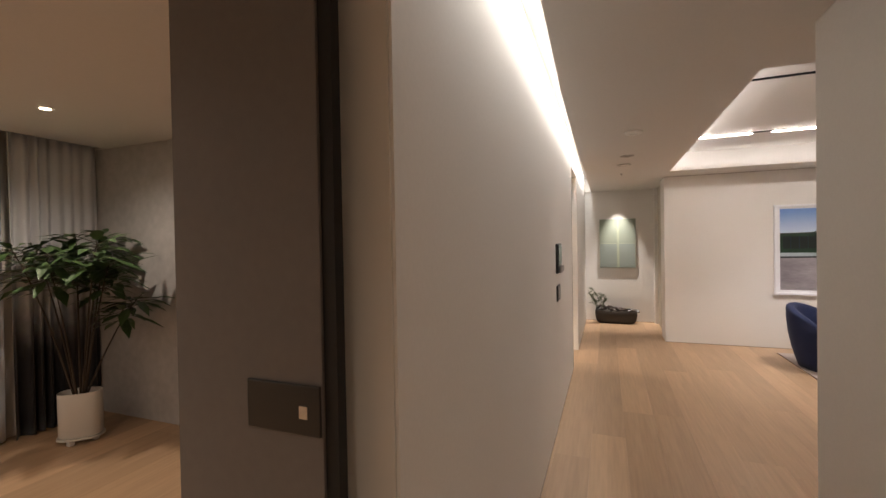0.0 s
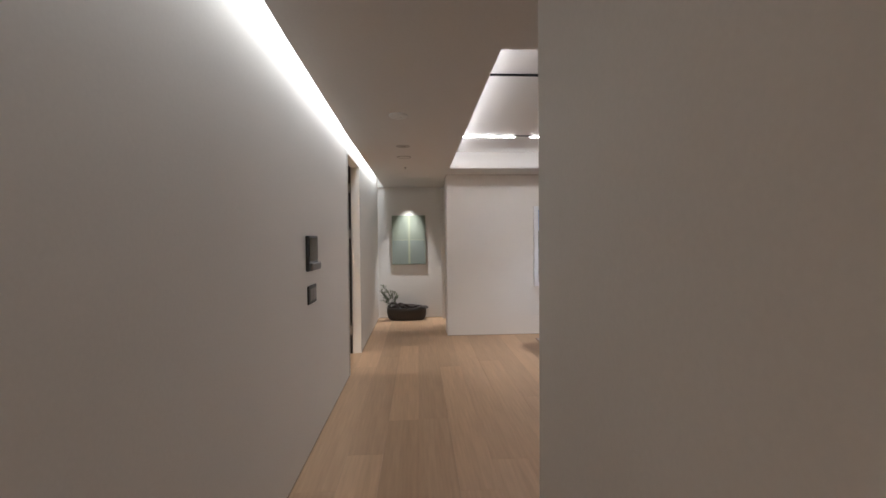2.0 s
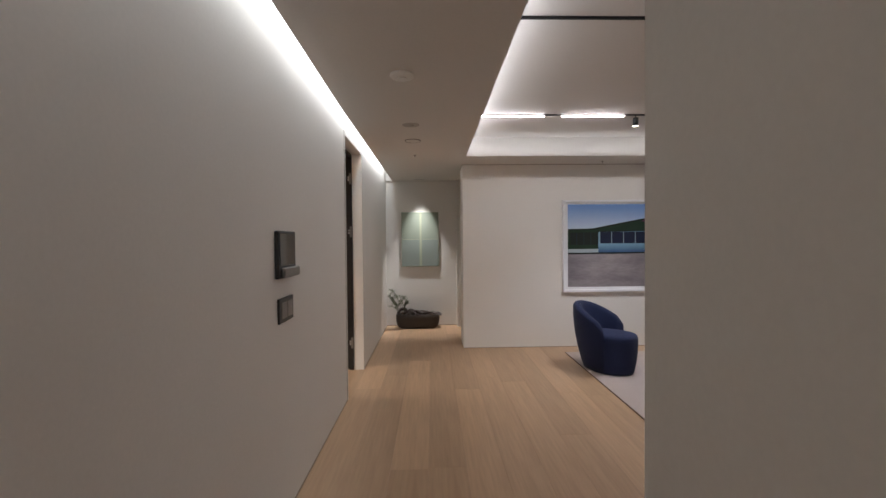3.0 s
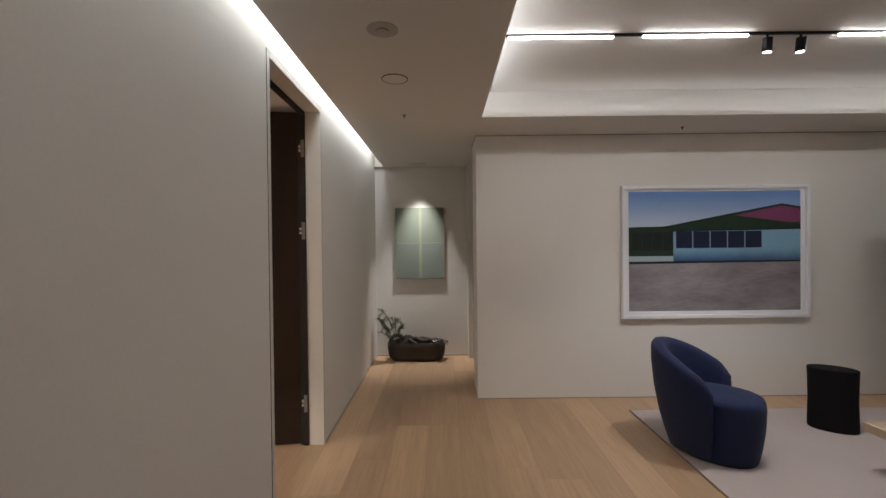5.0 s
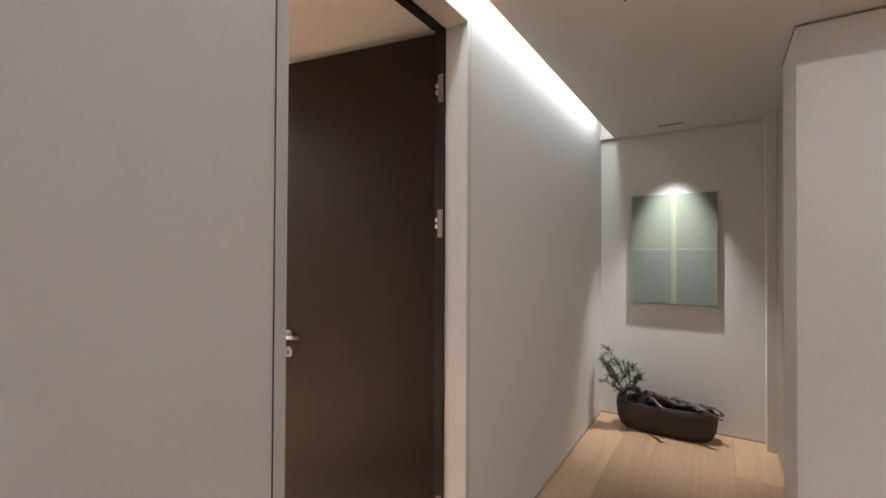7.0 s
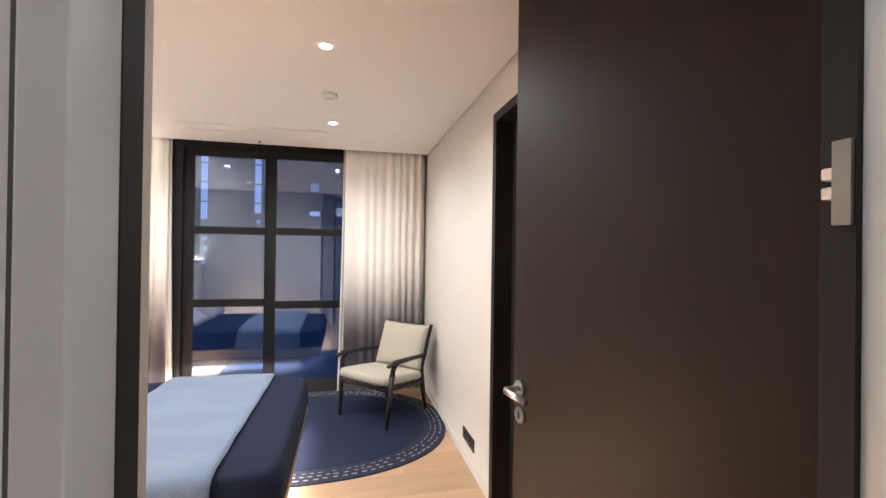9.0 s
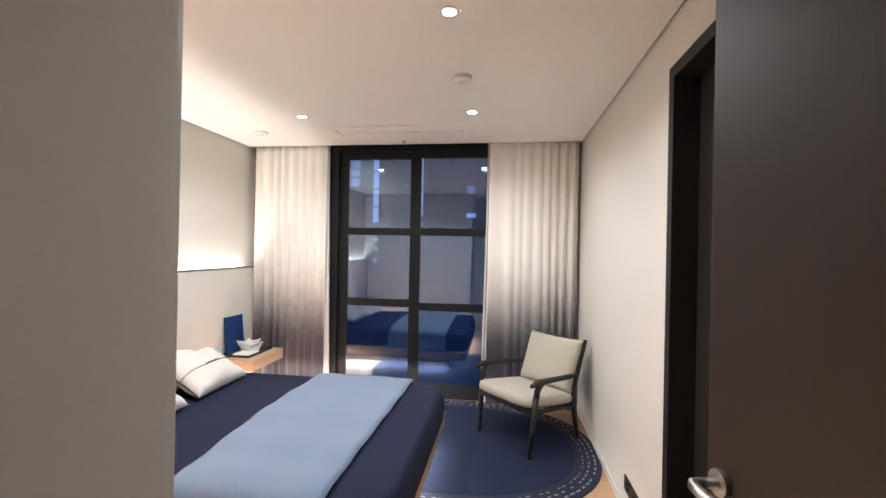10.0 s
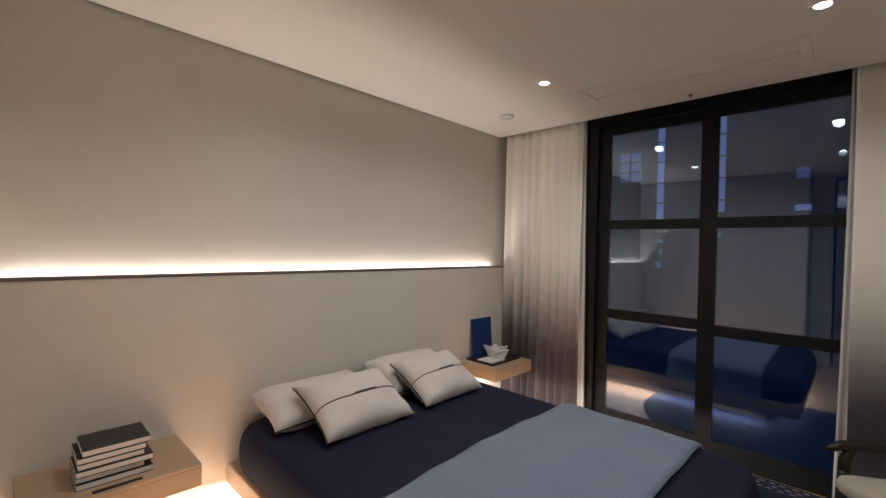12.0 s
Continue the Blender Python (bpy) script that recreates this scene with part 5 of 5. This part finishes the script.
# ---------------------------------------------------------------- hall: grey panel beside the corridor wall
sliding = thing("sliding_panel", (-0.29, 2.065, 0), "tall grey-brown sliding door panel with a black edge", "sliding door")
part("panel", cuboid(-0.478, 2.045, 0.004, -0.1062, 2.085, 2.396, 0.002), GREY_PANEL, sliding)
# Black upright piece between the panel and the wall end.
part("black_edge", cuboid(-0.106, 2.052, 0.004, -0.078, 2.078, 2.396), BLACK, sliding, "black upright piece on the panel's edge")
lock = part("pull_plate", cuboid(-0.280, 2.0385, 1.140, -0.1075, 2.0455, 1.235, 0.003), BLACK_PLASTIC, sliding, "dark recessed pull plate")
part("latch", cuboid(-0.154, 2.0365, 1.172, -0.135, 2.0388, 1.196, 0.001), STEEL, lock, "small steel latch")
solid("trim_wall_end", cuboid(-0.129, 2.132, 0, -0.006, 2.140, H, 0.001), FRAME_PAINT, "olive-beige end trim of the corridor wall", "trim", "structure")

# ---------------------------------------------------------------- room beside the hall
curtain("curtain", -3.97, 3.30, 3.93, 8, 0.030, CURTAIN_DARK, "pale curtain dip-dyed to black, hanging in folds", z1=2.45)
curtain("curtain", -3.99, 1.2, 3.28, 20, 0.025, SHEER, "pale sheer curtain hanging in folds", z1=2.45)
pot = thing("plant_pot", (-3.48, 3.49, 0), "white oval ceramic plant pot on small feet", "plant pot")
rings = [oval(-3.48, 3.49, 0.140 * k, 0.095 * k, z, 44, 2.6, radians(40)) for z, k in ((0.05, 0.93), (0.06, 0.99), (0.30, 1.0), (0.385, 1.0), (0.39, 0.97), (0.385, 0.93), (0.32, 0.92))]
part("bowl", loft(rings), CERAMIC, pot, smooth=True)
part("saucer", loft([oval(-3.48, 3.49, 0.150, 0.105, z, 44, 2.6, radians(40)) for z in (0.035, 0.05)]), CERAMIC, pot)
for dx, dy in ((-0.085, -0.045), (0.03, -0.09), (0.085, 0.05), (-0.03, 0.095)):
    part("foot", cuboid(-3.48 + dx - 0.02, 3.49 + dy - 0.02, 0, -3.48 + dx + 0.02, 3.49 + dy + 0.02, 0.035, 0.004), CERAMIC, pot)
potted_plant("tall_plant", (-3.48, 3.49), 0.33, 1.30, 0.47, 46, 0.22, 0.068, 3, "tall leafy green plant in a white pot", 8, 0.66, (0.05, -0.03), (-3.16, 3.74, 1.10))

# ---------------------------------------------------------------- beyond the window
facade = thing("backdrop_building", (-19, 8, -4), "dim building across the street at dusk", "building", kind="structure")
NIGHT_WALL = material("night_wall", (0.07, 0.10, 0.17), 0.9, second=(0.045, 0.065, 0.12), scale=0.6)
LIT_STRIP = material("lit_glass", (0.46, 0.60, 0.95), 0.5, emit=0.25)
part("wall", cuboid(-19.6, -12, -8, -19.0, 26, 11), NIGHT_WALL, facade)
part("lit_stair_glass", cuboid(-19.0, 1.02, 2.6, -18.95, 1.26, 7.5), LIT_STRIP, facade, "tall lit stair window")
part("lit_stair_glass", cuboid(-19.0, 3.08, 2.9, -18.95, 3.32, 7.5), LIT_STRIP, facade, "tall lit stair window")
DIM_GLASS = material("dim_lit_glass", (0.25, 0.38, 0.72), 0.5, emit=0.11)
lit = part("window", cuboid(-19.0, -0.45, 4.25, -18.95, 0.37, 5.45), DIM_GLASS, facade, "dimly lit window")
part("mullion", cuboid(-18.95, -0.07, 4.25, -18.93, -0.01, 5.45), NIGHT_WALL, lit)
for z in (4.63, 5.03):
    part("mullion", cuboid(-18.948, -0.45, z, -18.932, 0.37, z + 0.05), NIGHT_WALL, lit)
for y, z, w, h in ((1.10, 2.15, 0.14, 0.20), (1.06, 1.75, 0.20, 0.14), (1.14, 1.30, 0.12, 0.18), (1.05, 0.75, 0.16, 0.24), (3.16, 2.45, 0.16, 0.18), (3.12, 2.00, 0.12, 0.14), (5.32, 3.92, 0.34, 0.34)):
    part("small_lit_window", cuboid(-19.0, y, z, -18.95, y + w, z + h), DIM_GLASS, facade, "small dim window")
part("small_lit_window", cuboid(-19.0, 5.30, 2.86, -18.95, 5.72, 3.05), LIT_STRIP, facade, "small lit window")
for z in (3.3, 4.1, 4.9, 5.7, 6.5):
    for y0, y1 in ((1.02, 1.26), (3.08, 3.32)):
        part("mullion", cuboid(-18.95, y0, z, -18.93, y1, z + 0.05), NIGHT_WALL, facade)
for z in (2.2, 8.0):
    part("floor_band", cuboid(-19.0, -12, z, -18.9, 26, z + 0.25), NIGHT_WALL, facade)

# ---------------------------------------------------------------- floor planks
def plank_mesh(name, w, l):
    bm = cuboid(0.0003, 0.0004, -0.014, w - 0.0003, l - 0.0004, 0.0)
    top = [e for e in bm.edges if all(v.co.z > -0.001 for v in e.verts)]
    bmesh.ops.bevel(bm, geom=top, offset=0.0004, segments=1, affect="EDGES")
    bmesh.ops.recalc_face_normals(bm, faces=bm.faces)
    me = bpy.data.meshes.new(name)
    bm.to_mesh(me)
    bm.free()
    me.materials.append(OAK)
    return me


W, L = 0.238, 2.4
PLANK = plank_mesh("plank", W, L)
rnd = random.Random(2)
for k in range(-18, 26):
    x = k * W + 0.02
    y = -1.7 - rnd.uniform(0, 2.3)
    while y < 10.0:
        inside = not (x > 1.4 and (y > 8.5 or y + L < 3.6)) and not (x < -0.3 and y > 7.7)
        if inside and x > -4.3 and x < 6.1:
            ob = new("plank", PLANK)
            ob.location = (x, y, 0)
            ob.parent = floor
        y += L
